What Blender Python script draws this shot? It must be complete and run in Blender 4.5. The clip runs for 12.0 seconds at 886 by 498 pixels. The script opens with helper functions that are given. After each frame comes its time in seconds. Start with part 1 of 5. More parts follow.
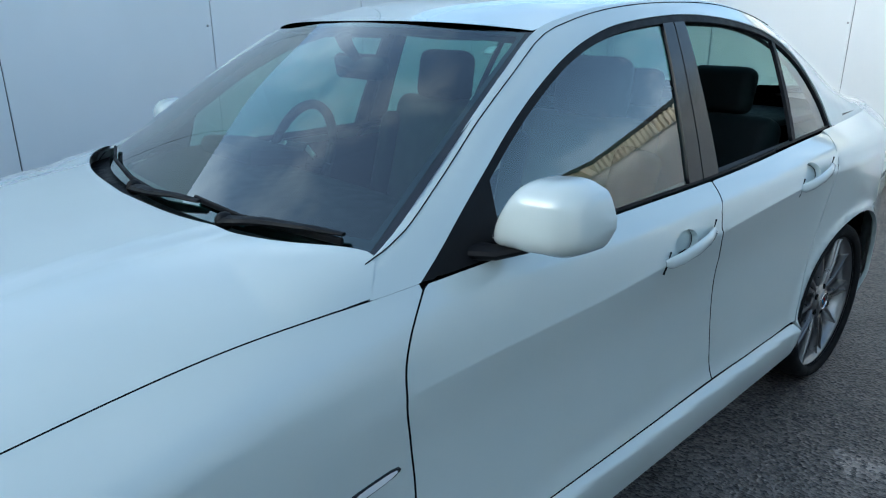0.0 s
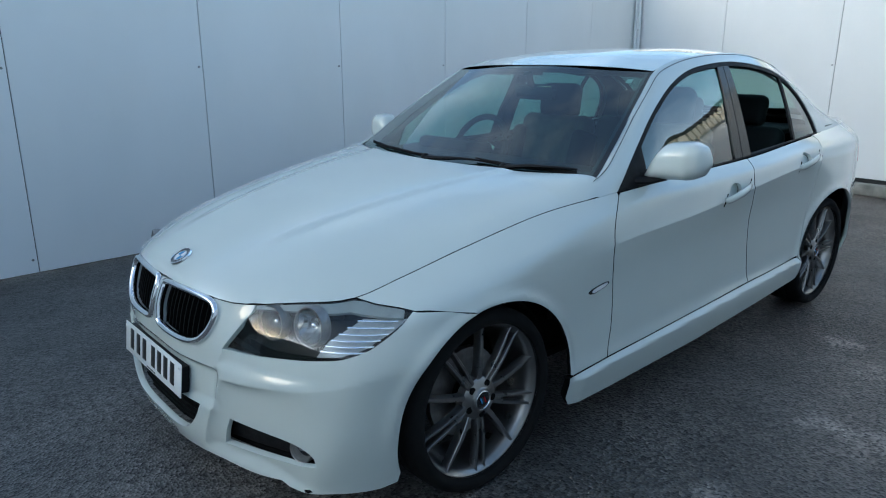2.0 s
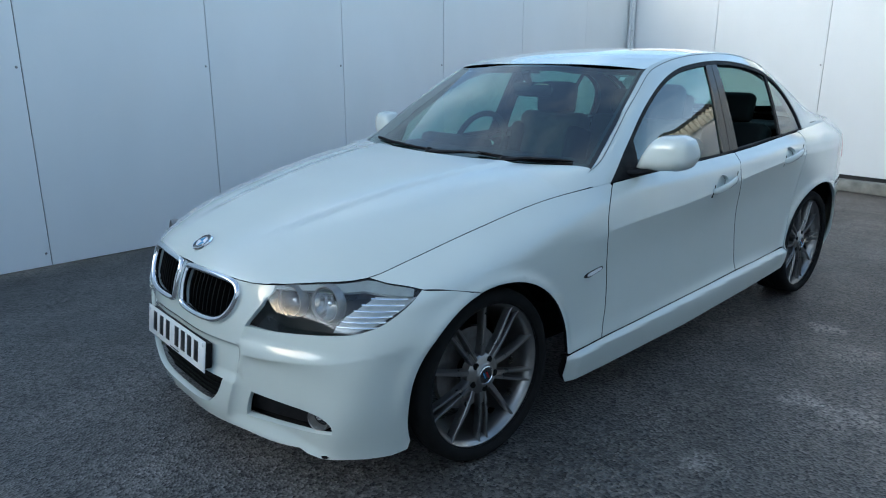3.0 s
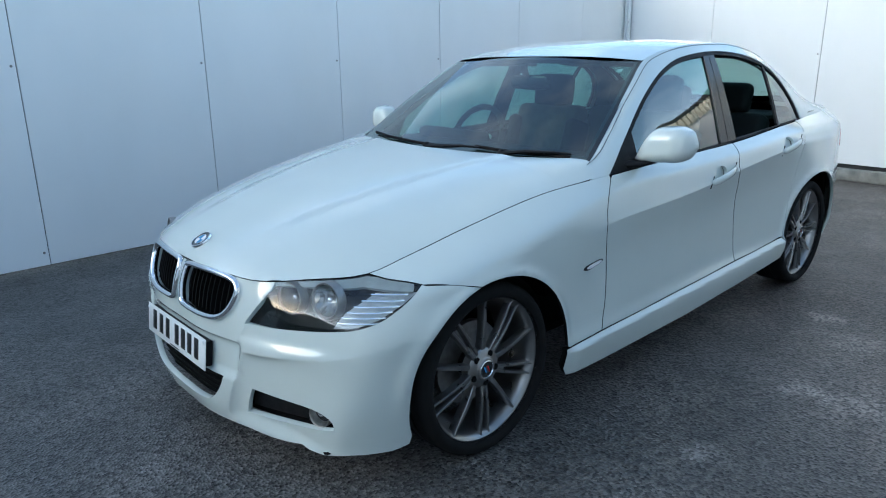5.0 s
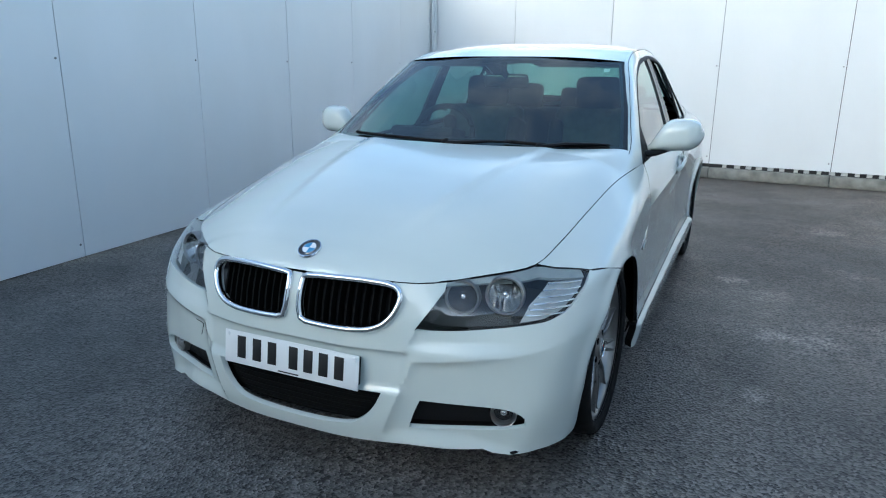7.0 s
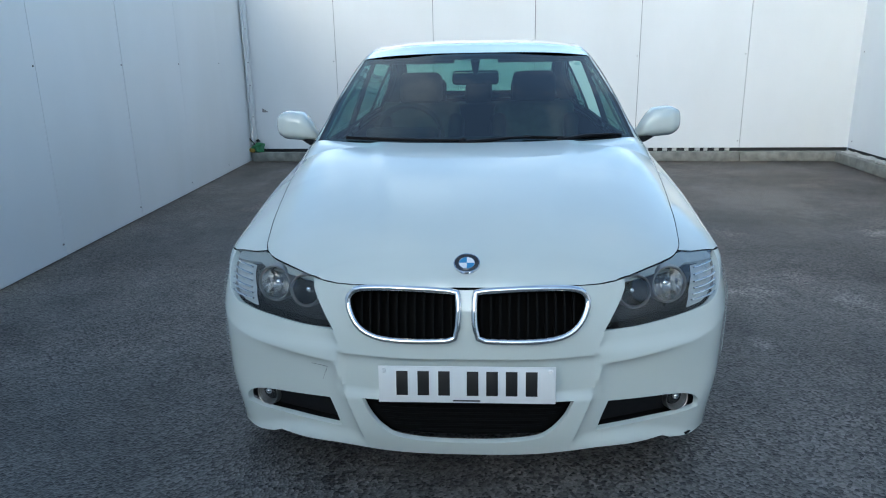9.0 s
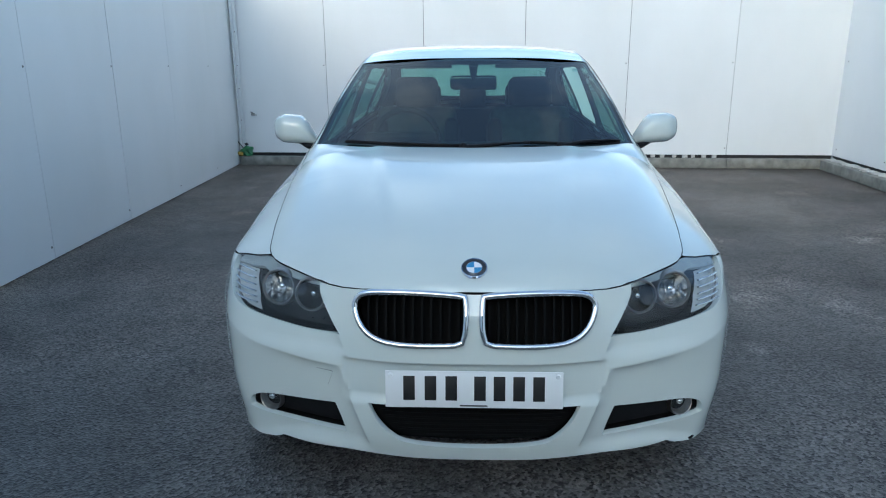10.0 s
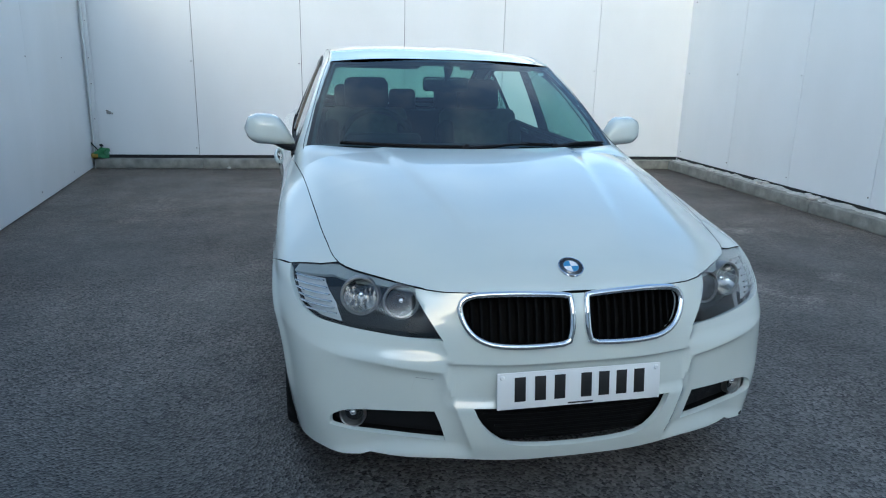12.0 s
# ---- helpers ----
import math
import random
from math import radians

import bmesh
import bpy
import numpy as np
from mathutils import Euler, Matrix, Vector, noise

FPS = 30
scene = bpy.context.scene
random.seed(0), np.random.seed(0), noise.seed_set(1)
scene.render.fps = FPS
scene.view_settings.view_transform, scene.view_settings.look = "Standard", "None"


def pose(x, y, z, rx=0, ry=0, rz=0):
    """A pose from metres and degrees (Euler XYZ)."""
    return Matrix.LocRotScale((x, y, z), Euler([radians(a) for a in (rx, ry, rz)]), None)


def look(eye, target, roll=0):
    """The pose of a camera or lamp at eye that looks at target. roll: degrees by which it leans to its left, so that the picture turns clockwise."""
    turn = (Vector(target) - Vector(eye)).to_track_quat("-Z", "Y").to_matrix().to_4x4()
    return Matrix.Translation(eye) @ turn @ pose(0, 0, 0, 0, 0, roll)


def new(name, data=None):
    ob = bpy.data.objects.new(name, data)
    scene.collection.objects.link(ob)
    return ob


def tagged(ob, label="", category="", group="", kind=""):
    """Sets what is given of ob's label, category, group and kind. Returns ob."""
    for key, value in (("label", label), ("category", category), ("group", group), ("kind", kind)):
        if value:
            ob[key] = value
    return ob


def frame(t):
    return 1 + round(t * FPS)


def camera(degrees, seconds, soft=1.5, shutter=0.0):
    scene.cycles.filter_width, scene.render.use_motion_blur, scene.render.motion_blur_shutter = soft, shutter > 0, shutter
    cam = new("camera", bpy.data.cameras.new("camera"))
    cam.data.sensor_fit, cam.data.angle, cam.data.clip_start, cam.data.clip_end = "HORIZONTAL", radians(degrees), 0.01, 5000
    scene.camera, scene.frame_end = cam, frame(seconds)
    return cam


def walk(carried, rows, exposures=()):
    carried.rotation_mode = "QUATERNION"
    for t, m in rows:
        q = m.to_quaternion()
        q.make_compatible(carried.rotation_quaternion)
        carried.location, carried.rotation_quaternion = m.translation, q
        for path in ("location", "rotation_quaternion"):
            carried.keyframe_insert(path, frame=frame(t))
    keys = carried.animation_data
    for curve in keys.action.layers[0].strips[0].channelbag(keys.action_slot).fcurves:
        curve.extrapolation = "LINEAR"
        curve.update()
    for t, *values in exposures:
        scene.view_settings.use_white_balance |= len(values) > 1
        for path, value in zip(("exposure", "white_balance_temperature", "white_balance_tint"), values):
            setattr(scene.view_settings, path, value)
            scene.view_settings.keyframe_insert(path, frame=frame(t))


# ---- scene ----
cam = camera(66.1, 12.0, soft=1.1)
PATH = [
    (0, (1.716, -0.016, 1.373), (0.291, 1.236, 0.74), -0.2),
    (0.5, (1.905, -0.461, 1.412), (0.457, 0.773, 0.796), -0.2),
    (1, (2.071, -0.871, 1.42), (0.613, 0.372, 0.845), -0.8),
    (1.5, (2.2, -1.201, 1.398), (0.737, 0.049, 0.853), 0.1),
    (2, (2.268, -1.445, 1.394), (0.826, -0.165, 0.862), 0.0),
    (2.5, (2.332, -1.55, 1.385), (0.896, -0.263, 0.855), 0.1),
    (3, (2.373, -1.584, 1.385), (0.939, -0.294, 0.855), -0.0),
    (5, (2.368, -1.583, 1.386), (0.94, -0.293, 0.839), -0.7),
    (5.5, (2.31, -1.678, 1.378), (0.904, -0.363, 0.834), 0.2),
    (6, (2.098, -1.909, 1.362), (0.816, -0.464, 0.844), -0.7),
    (6.5, (1.726, -2.12, 1.33), (0.631, -0.527, 0.816), 0.1),
    (7, (1.289, -2.374, 1.326), (0.473, -0.624, 0.806), 0.5),
    (7.5, (0.829, -2.49, 1.313), (0.257, -0.649, 0.78), 0.5),
    (7.7, (0.677, -2.516, 1.314), (0.193, -0.65, 0.781), 0.4),
    (9.3, (0.014, -2.585, 1.342), (-0.088, -0.659, 0.81), -0.8),
    (9.5, (0.003, -2.584, 1.339), (-0.09, -0.657, 0.811), -0.5),
    (10, (-0.01, -2.584, 1.338), (-0.092, -0.655, 0.818), -0.4),
    (10.5, (-0.029, -2.589, 1.332), (-0.094, -0.657, 0.818), 0.0),
    (11, (-0.128, -2.606, 1.324), (-0.14, -0.672, 0.813), 1.5),
    (11.5, (-0.405, -2.542, 1.309), (-0.21, -0.616, 0.804), 1.5),
    (12, (-0.822, -2.491, 1.325), (-0.395, -0.604, 0.815), 1.4),
]
walk(cam, [(t, look(eye, target, roll)) for t, eye, target, roll in PATH], [(0, 1.40, 5650, 2), (1, 1.0, 5670, 2), (2.5, 1.17, 5720, 4), (5.5, 1.48, 5700, 4), (9.5, 1.2, 5700, 4), (12, 1.2, 5700, 4)])


# ---- sky, sun, exposure ----
world = bpy.data.worlds.new("sky")
scene.world = world
world.use_nodes = True
wn = world.node_tree
sky = wn.nodes.new("ShaderNodeTexSky")
sky.sky_type = "NISHITA"
sky.sun_disc = False
sky.sun_elevation = radians(14)
sky.sun_rotation = radians(199)
sky.dust_density = 2.0
wc = wn.nodes.new("ShaderNodeTexCoord")
cloud = wn.nodes.new("ShaderNodeTexNoise")
cloud.inputs["Scale"].default_value, cloud.inputs["Detail"].default_value, cloud.inputs["Roughness"].default_value = 2.4, 8, 0.6
wn.links.new(wc.outputs["Generated"], cloud.inputs["Vector"])
cover = wn.nodes.new("ShaderNodeMapRange")
cover.inputs[1].default_value, cover.inputs[2].default_value, cover.inputs[3].default_value, cover.inputs[4].default_value = 0.48, 0.66, 0.0, 0.75
wn.links.new(cloud.outputs[0], cover.inputs[0])
lum = wn.nodes.new("ShaderNodeRGBToBW")
wn.links.new(sky.outputs[0], lum.inputs[0])
gain = wn.nodes.new("ShaderNodeMath")
gain.operation = "MULTIPLY"
gain.inputs[1].default_value = 2.6
wn.links.new(lum.outputs[0], gain.inputs[0])
veil = wn.nodes.new("ShaderNodeMix")
veil.data_type = "RGBA"
wn.links.new(cover.outputs[0], veil.inputs[0])
wn.links.new(sky.outputs[0], veil.inputs[6])
tone = wn.nodes.new("ShaderNodeMix")
tone.data_type, tone.blend_type = "RGBA", "MULTIPLY"
tone.inputs[0].default_value = 1.0
tone.inputs[7].default_value = (0.88, 1.0, 1.10, 1)
wn.links.new(gain.outputs[0], tone.inputs[6])
wn.links.new(tone.outputs[2], veil.inputs[7])
wn.links.new(veil.outputs[2], wn.nodes["Background"].inputs[0])
wn.nodes["Background"].inputs[1].default_value = 0.152
sun = new("sun", bpy.data.lights.new("sun", "SUN"))
sun.data.energy, sun.data.angle, sun.data.color = 2.7, radians(0.6), (1.0, 0.93, 0.82)
sun.matrix_world = look((-6.7, -19.5, 5.14), (0, 0, 0))


# ---- materials ----
def node_material(name):
    m = bpy.data.materials.new(name)
    m.use_nodes = True
    return m, m.node_tree, m.node_tree.nodes["Principled BSDF"]


def plain(name, colour, rough=0.5, metal=0.0, coat=0.0, vary=0.0, scale=20.0, bump=0.0, bump_scale=200.0, spec=0.5):
    """A surface with fine variation of colour and roughness and a fine relief."""
    m, t, b = node_material(name)
    b.inputs["Base Color"].default_value = (*colour, 1)
    b.inputs["Roughness"].default_value = rough
    b.inputs["Metallic"].default_value = metal
    b.inputs["Coat Weight"].default_value = coat
    b.inputs["Coat Roughness"].default_value = 0.03
    b.inputs["Specular IOR Level"].default_value = spec
    co = t.nodes.new("ShaderNodeTexCoord")
    if vary:
        n = t.nodes.new("ShaderNodeTexNoise")
        n.inputs["Scale"].default_value, n.inputs["Detail"].default_value = scale, 6
        t.links.new(co.outputs["Object"], n.inputs["Vector"])
        r = t.nodes.new("ShaderNodeMapRange")
        r.inputs[1].default_value, r.inputs[2].default_value = 0.3, 0.7
        r.inputs[3].default_value, r.inputs[4].default_value = 1 - vary, 1 + vary
        t.links.new(n.outputs[0], r.inputs[0])
        mix = t.nodes.new("ShaderNodeMix")
        mix.data_type, mix.blend_type = "RGBA", "MULTIPLY"
        mix.inputs[0].default_value = 1.0
        mix.inputs[6].default_value = (*colour, 1)
        t.links.new(r.outputs[0], mix.inputs[7])
        t.links.new(mix.outputs[2], b.inputs["Base Color"])
        q = t.nodes.new("ShaderNodeMapRange")
        q.inputs[1].default_value, q.inputs[2].default_value = 0.3, 0.7
        q.inputs[3].default_value, q.inputs[4].default_value = rough * (1 - vary), min(1, rough * (1 + vary))
        t.links.new(n.outputs[0], q.inputs[0])
        t.links.new(q.outputs[0], b.inputs["Roughness"])
    if bump:
        n = t.nodes.new("ShaderNodeTexNoise")
        n.inputs["Scale"].default_value, n.inputs["Detail"].default_value = bump_scale, 4
        t.links.new(co.outputs["Object"], n.inputs["Vector"])
        k = t.nodes.new("ShaderNodeBump")
        k.inputs["Strength"].default_value, k.inputs["Distance"].default_value = bump, 0.01
        t.links.new(n.outputs[0], k.inputs["Height"])
        t.links.new(k.outputs[0], b.inputs["Normal"])
    return m


def glass(name, tint, gloss=1.0, base=0.07):
    """Thin glass: lets light straight through with a tint, and mirrors by the angle."""
    m, t, b = node_material(name)
    t.nodes.remove(b)
    clear = t.nodes.new("ShaderNodeBsdfTransparent")
    clear.inputs[0].default_value = (*tint, 1)
    shine = t.nodes.new("ShaderNodeBsdfGlossy")
    shine.inputs["Roughness"].default_value = 0.004
    shine.inputs["Color"].default_value = (gloss, gloss, gloss, 1)
    lw = t.nodes.new("ShaderNodeLayerWeight")
    lw.inputs[0].default_value = 0.5
    p5 = t.nodes.new("ShaderNodeMath")
    p5.operation = "POWER"
    p5.inputs[1].default_value = 4.0
    t.links.new(lw.outputs["Facing"], p5.inputs[0])
    fr = t.nodes.new("ShaderNodeMapRange")
    fr.inputs[3].default_value, fr.inputs[4].default_value = base, 1.0
    t.links.new(p5.outputs[0], fr.inputs[0])
    mix = t.nodes.new("ShaderNodeMixShader")
    t.links.new(fr.outputs[0], mix.inputs[0])
    t.links.new(clear.outputs[0], mix.inputs[1])
    t.links.new(shine.outputs[0], mix.inputs[2])
    t.links.new(mix.outputs[0], t.nodes["Material Output"].inputs[0])
    return m


PAINT = plain("white_paint", (0.555, 0.612, 0.585), 0.22, 0.0, 1.0, 0.02, 3.0)
BLACK = plain("black_plastic", (0.007, 0.007, 0.008), 0.55, spec=0.15, vary=0.2, scale=30, bump=0.1, bump_scale=600)
GLOSSBLACK = plain("gloss_black", (0.012, 0.012, 0.014), 0.12, coat=0.5)
MATTBLACK = plain("dark_cavity", (0.004, 0.004, 0.004), 0.8, spec=0.1)
PILLAR = plain("satin_black", (0.010, 0.010, 0.012), 0.22, spec=0.3)
RUBBER = plain("tyre_rubber", (0.010, 0.010, 0.010), 0.8, spec=0.12, vary=0.25, scale=15, bump=0.15, bump_scale=300)
CHROME = plain("chrome", (0.82, 0.83, 0.85), 0.08, 1.0)
ALLOY = plain("grey_alloy", (0.28, 0.272, 0.264), 0.30, 0.9, vary=0.12, scale=12)
STEEL = plain("brake_steel", (0.30, 0.29, 0.28), 0.4, 1.0, vary=0.2, scale=40)
CLOTH = plain("dark_leather", (0.013, 0.016, 0.016), 0.65, spec=0.15, vary=0.2, scale=25, bump=0.08, bump_scale=250)
DASH = plain("dark_dashboard", (0.013, 0.015, 0.016), 0.7, spec=0.2, vary=0.15, scale=30, bump=0.2, bump_scale=500)
SEATGREY = plain("grey_leather", (0.055, 0.058, 0.053), 0.6, spec=0.2, vary=0.2, scale=25, bump=0.02, bump_scale=250)
LINING = plain("grey_headlining", (0.10, 0.10, 0.10), 0.9, vary=0.1, scale=30)
LENS = glass("lamp_lens", (0.93, 0.95, 0.96), 0.9, 0.07)
WINDSCREEN = glass("windscreen_glass", (0.43, 0.68, 0.61), base=0.115)
SIDEGLASS = glass("side_glass", (0.41, 0.62, 0.555), base=0.10)
REFLECTOR = plain("lamp_reflector", (0.36, 0.37, 0.375), 0.14, 1.0)
LAMPDARK = plain("lamp_dark_grey", (0.014, 0.014, 0.015), 0.3, coat=0.3, vary=0.1, scale=30)
LAMPGLASS = plain("lamp_dark_bowl", (0.09, 0.095, 0.10), 0.16, 1.0)
LAMPGREY = plain("lamp_brow_grey", (0.27, 0.30, 0.29), 0.3, vary=0.1, scale=30)
LAMPSILVER = plain("indicator_silver", (0.46, 0.48, 0.48), 0.3, vary=0.1, scale=30)
RED = plain("red_lens", (0.35, 0.01, 0.01), 0.15, coat=0.5)
PLATE = plain("plate_white", (0.72, 0.74, 0.74), 0.35, coat=0.3, vary=0.03, scale=8)
INK = plain("plate_black", (0.012, 0.012, 0.012), 0.4)
BLUE = plain("badge_blue", (0.05, 0.22, 0.42), 0.15, coat=0.5)
WHITE = plain("badge_white", (0.75, 0.76, 0.78), 0.15, coat=0.5)

# ---- geometry helpers ----
from mathutils.bvhtree import BVHTree
from mathutils.geometry import delaunay_2d_cdt


def spline(xs, ys):
    """A smooth curve through the knots (xs, ys)."""
    xs, ys = np.array(xs, float), np.array(ys, float)
    slope = np.gradient(ys, xs, axis=0)

    def at(t):
        t = np.clip(np.asarray(t, float), xs[0], xs[-1])
        i = np.clip(np.searchsorted(xs, t, side="right") - 1, 0, len(xs) - 2)
        h = xs[i + 1] - xs[i]
        u = (t - xs[i]) / h
        if ys.ndim > 1:
            u, h = u[..., None], h[..., None]
        return (
            (2 * u**3 - 3 * u**2 + 1) * ys[i] + (u**3 - 2 * u**2 + u) * h * slope[i]
            + (3 * u**2 - 2 * u**3) * ys[i + 1] + (u**3 - u**2) * h * slope[i + 1]
        )

    return at


def step(a, b, x):
    u = np.clip((x - a) / (b - a), 0, 1)
    return u * u * (3 - 2 * u)


def mesh_object(name, verts, faces, material, parent=None, label="", smooth=True, normals=None, matrix=None):
    """One mesh object from points and faces."""
    me = bpy.data.meshes.new(name)
    me.from_pydata([tuple(map(float, v)) for v in verts], [], [tuple(map(int, f)) for f in faces])
    me.update()
    if smooth:
        me.shade_smooth()
    if normals is not None:
        me.normals_split_custom_set_from_vertices([tuple(map(float, n)) for n in normals])
    for mat in material if isinstance(material, (list, tuple)) else (material,):
        me.materials.append(mat)
    ob = new(name, me)
    if parent:
        ob.parent = parent
    if matrix is not None:
        ob.matrix_basis = matrix
    if label:
        ob["label"] = label
    return ob


def part(name, bm, material, parent=None, label="", smooth=True, angle=35.0, matrix=None):
    """A bmesh as one mesh object under a thing or a part."""
    me = bpy.data.meshes.new(name)
    bmesh.ops.recalc_face_normals(bm, faces=bm.faces)
    for f in bm.faces:
        f.smooth = smooth
    for e in bm.edges:
        if len(e.link_faces) == 2 and e.calc_face_angle(0) > radians(angle):
            e.smooth = False
    bm.to_mesh(me)
    bm.free()
    for mat in material if isinstance(material, (list, tuple)) else (material,):
        me.materials.append(mat)
    ob = new(name, me)
    if parent:
        ob.parent = parent
    if matrix is not None:
        ob.matrix_basis = matrix
    if label:
        ob["label"] = label
    return ob


def box(bm, size, at=(0, 0, 0), bevel=0.0, turn=(0, 0, 0)):
    """A box with rounded edges, added to bm."""
    made = bmesh.ops.create_cube(bm, size=1, matrix=pose(*at, *turn) @ Matrix.Diagonal((*size, 1)))["verts"]
    if bevel:
        edges = {e for v in made for e in v.link_edges}
        bmesh.ops.bevel(bm, geom=list(edges), offset=bevel, segments=2, profile=0.5, affect="EDGES")
    return bm


def tube(bm, points, radius, sides=10, squash=(1, 1)):
    """A round bar along points, with one radius or one for each point."""
    pts = [Vector(p) for p in points]
    rad = radius if isinstance(radius, (list, tuple)) else [radius] * len(pts)
    rings = []
    for i, p in enumerate(pts):
        d = (pts[min(i + 1, len(pts) - 1)] - pts[max(i - 1, 0)]).normalized()
        a = d.cross(Vector((0, 0, 1)) if abs(d.z) < 0.9 else Vector((0, 1, 0))).normalized()
        b = d.cross(a)
        rings.append([bm.verts.new(p + (a * math.cos(q) * squash[0] + b * math.sin(q) * squash[1]) * rad[i]) for q in (2 * math.pi * k / sides for k in range(sides))])
    for r, s in zip(rings, rings[1:]):
        for k in range(sides):
            bm.faces.new((r[k], r[(k + 1) % sides], s[(k + 1) % sides], s[k]))
    bm.faces.new(rings[0][::-1])
    bm.faces.new(rings[-1])
    return bm


def lathe(bm, profile, steps=48, axis="x"):
    """A ring of the profile of (radius, along) turned about an axis."""
    rings = []
    for k in range(steps):
        c, s = math.cos(2 * math.pi * k / steps), math.sin(2 * math.pi * k / steps)
        rings.append([bm.verts.new((a, r * c, r * s) if axis == "x" else (r * c, a, r * s) if axis == "y" else (r * c, r * s, a)) for r, a in profile])
    for k in range(steps):
        p, q = rings[k], rings[(k + 1) % steps]
        for i in range(len(profile) - 1):
            bm.faces.new((p[i], q[i], q[i + 1], p[i + 1]))
    return bm


def patch(name, fn, us, vs, material, parent, label="", thick=0.0):
    """A sheet fn(u, v) over a grid, with smooth normals and, with thick, a rim and a back."""
    U, V = np.meshgrid(us, vs, indexing="ij")
    P = fn(U, V)
    e = 1e-3
    N = np.cross(fn(U + e, V) - fn(U - e, V), fn(U, V + e) - fn(U, V - e))
    N /= np.linalg.norm(N, axis=-1, keepdims=True) + 1e-12
    flip = N[..., 2].mean() < 0
    if flip:
        N = -N
    nu, nv = U.shape
    ids = np.arange(nu * nv).reshape(nu, nv)
    quads = np.stack([ids[:-1, :-1], ids[1:, :-1], ids[1:, 1:], ids[:-1, 1:]], -1).reshape(-1, 4)
    if flip:
        quads = quads[:, ::-1]
    verts, normals, faces = [P.reshape(-1, 3)], [N.reshape(-1, 3)], [tuple(q) for q in quads]
    if thick:
        ring = np.concatenate([ids[:, 0], ids[-1, 1:], ids[-2::-1, -1], ids[0, -2:0:-1]])
        a = P.reshape(-1, 3)[ring]
        b = a - N.reshape(-1, 3)[ring] * thick
        k, n = nu * nv, len(ring)
        verts += [a, b]
        side = np.cross(np.roll(a, -1, 0) - np.roll(a, 1, 0), N.reshape(-1, 3)[ring])
        side /= np.linalg.norm(side, axis=-1, keepdims=True) + 1e-12
        normals += [side, side]
        for i in range(n):
            j = (i + 1) % n
            q = (k + i, k + j, k + n + j, k + n + i)
            faces.append(q if flip else q[::-1])
    return mesh_object(name, np.concatenate(verts), faces, material, parent, label, True, np.concatenate(normals))


# ---- the car's lower body: lines round it from the nose to the tail ----
# Each line: (across, along, up) at the same sixteen stations: nose, bumper, wing, doors, rear wing, tail.
HULL = []


def hull_line(*points):
    HULL.append(np.array(points, float))


# lower edge
hull_line((0, -.742, .172), (.2, -.738, .175), (.4, -.698, .178), (.6, -.632, .165), (.735, -.566, .156), (.815, -.430, .150), (.86, 0, .175), (.872, .35, .170),
          (.868, .65, .165), (.866, 1.3, .168), (.866, 1.9, .19), (.87, 2.4, .215), (.87, 2.76, .21), (.81, 3.2, .20), (.66, 3.54, .21), (0, 3.68, .21))
# lip and sill
hull_line((0, -.757, .232), (.2, -.753, .234), (.4, -.714, .244), (.61, -.643, .254), (.772, -.547, .266), (.848, -.390, .275), (.885, 0, .29), (.893, .35, .270),
          (.888, .65, .270), (.884, 1.3, .278), (.884, 1.9, .295), (.891, 2.4, .32), (.90, 2.76, .32), (.838, 3.2, .30), (.685, 3.56, .30), (0, 3.705, .30))
# lower doors
hull_line((0, -.756, .384), (.2, -.752, .384), (.4, -.714, .384), (.61, -.645, .388), (.800, -.516, .394), (.868, -.352, .398), (.893, 0, .40), (.884, .35, .38),
          (.878, .65, .38), (.866, 1.3, .40), (.864, 1.9, .42), (.884, 2.4, .44), (.90, 2.76, .43), (.845, 3.2, .42), (.695, 3.57, .42), (0, 3.72, .42))
# bumper's crease
hull_line((0, -.742, .498), (.2, -.738, .497), (.4, -.702, .466), (.61, -.634, .483), (.803, -.492, .518), (.876, -.325, .566), (.898, 0, .55), (.884, .35, .56),
          (.869, .65, .60), (.862, 1.3, .64), (.862, 1.9, .69), (.880, 2.4, .71), (.900, 2.76, .69), (.848, 3.2, .62), (.695, 3.57, .60), (0, 3.72, .60))
# below the lamps, then the doors' crease
hull_line((0, -.732, .556), (.2, -.727, .556), (.4, -.685, .554), (.6, -.612, .572), (.789, -.468, .602), (.866, -.308, .628), (.893, 0, .650), (.884, .35, .715),
          (.880, .65, .742), (.885, 1.3, .780), (.890, 1.9, .842), (.892, 2.4, .882), (.894, 2.76, .898), (.838, 3.2, .885), (.68, 3.55, .83), (0, 3.70, .83))
# shoulder
hull_line((0, -.718, .622), (.2, -.711, .622), (.4, -.664, .622), (.6, -.579, .644), (.76, -.431, .665), (.838, -.29, .694), (.868, 0, .744), (.866, .35, .811),
          (.858, .65, .846), (.860, 1.3, .880), (.866, 1.9, .912), (.860, 2.4, .940), (.858, 2.76, .955), (.812, 3.2, .960), (.668, 3.52, .955), (0, 3.665, .97))
# bonnet gap, then the waistline
hull_line((0, -.690, .690), (.2, -.682, .699), (.4, -.636, .692), (.575, -.520, .709), (.688, -.388, .726), (.716, -.25, .762), (.744, 0, .821), (.777, .35, .888),
          (.812, .65, .915), (.808, 1.3, .938), (.802, 1.9, .957), (.784, 2.4, .988), (.762, 2.76, 1.004), (.712, 3.2, 1.024), (.60, 3.48, 1.035), (0, 3.62, 1.055))

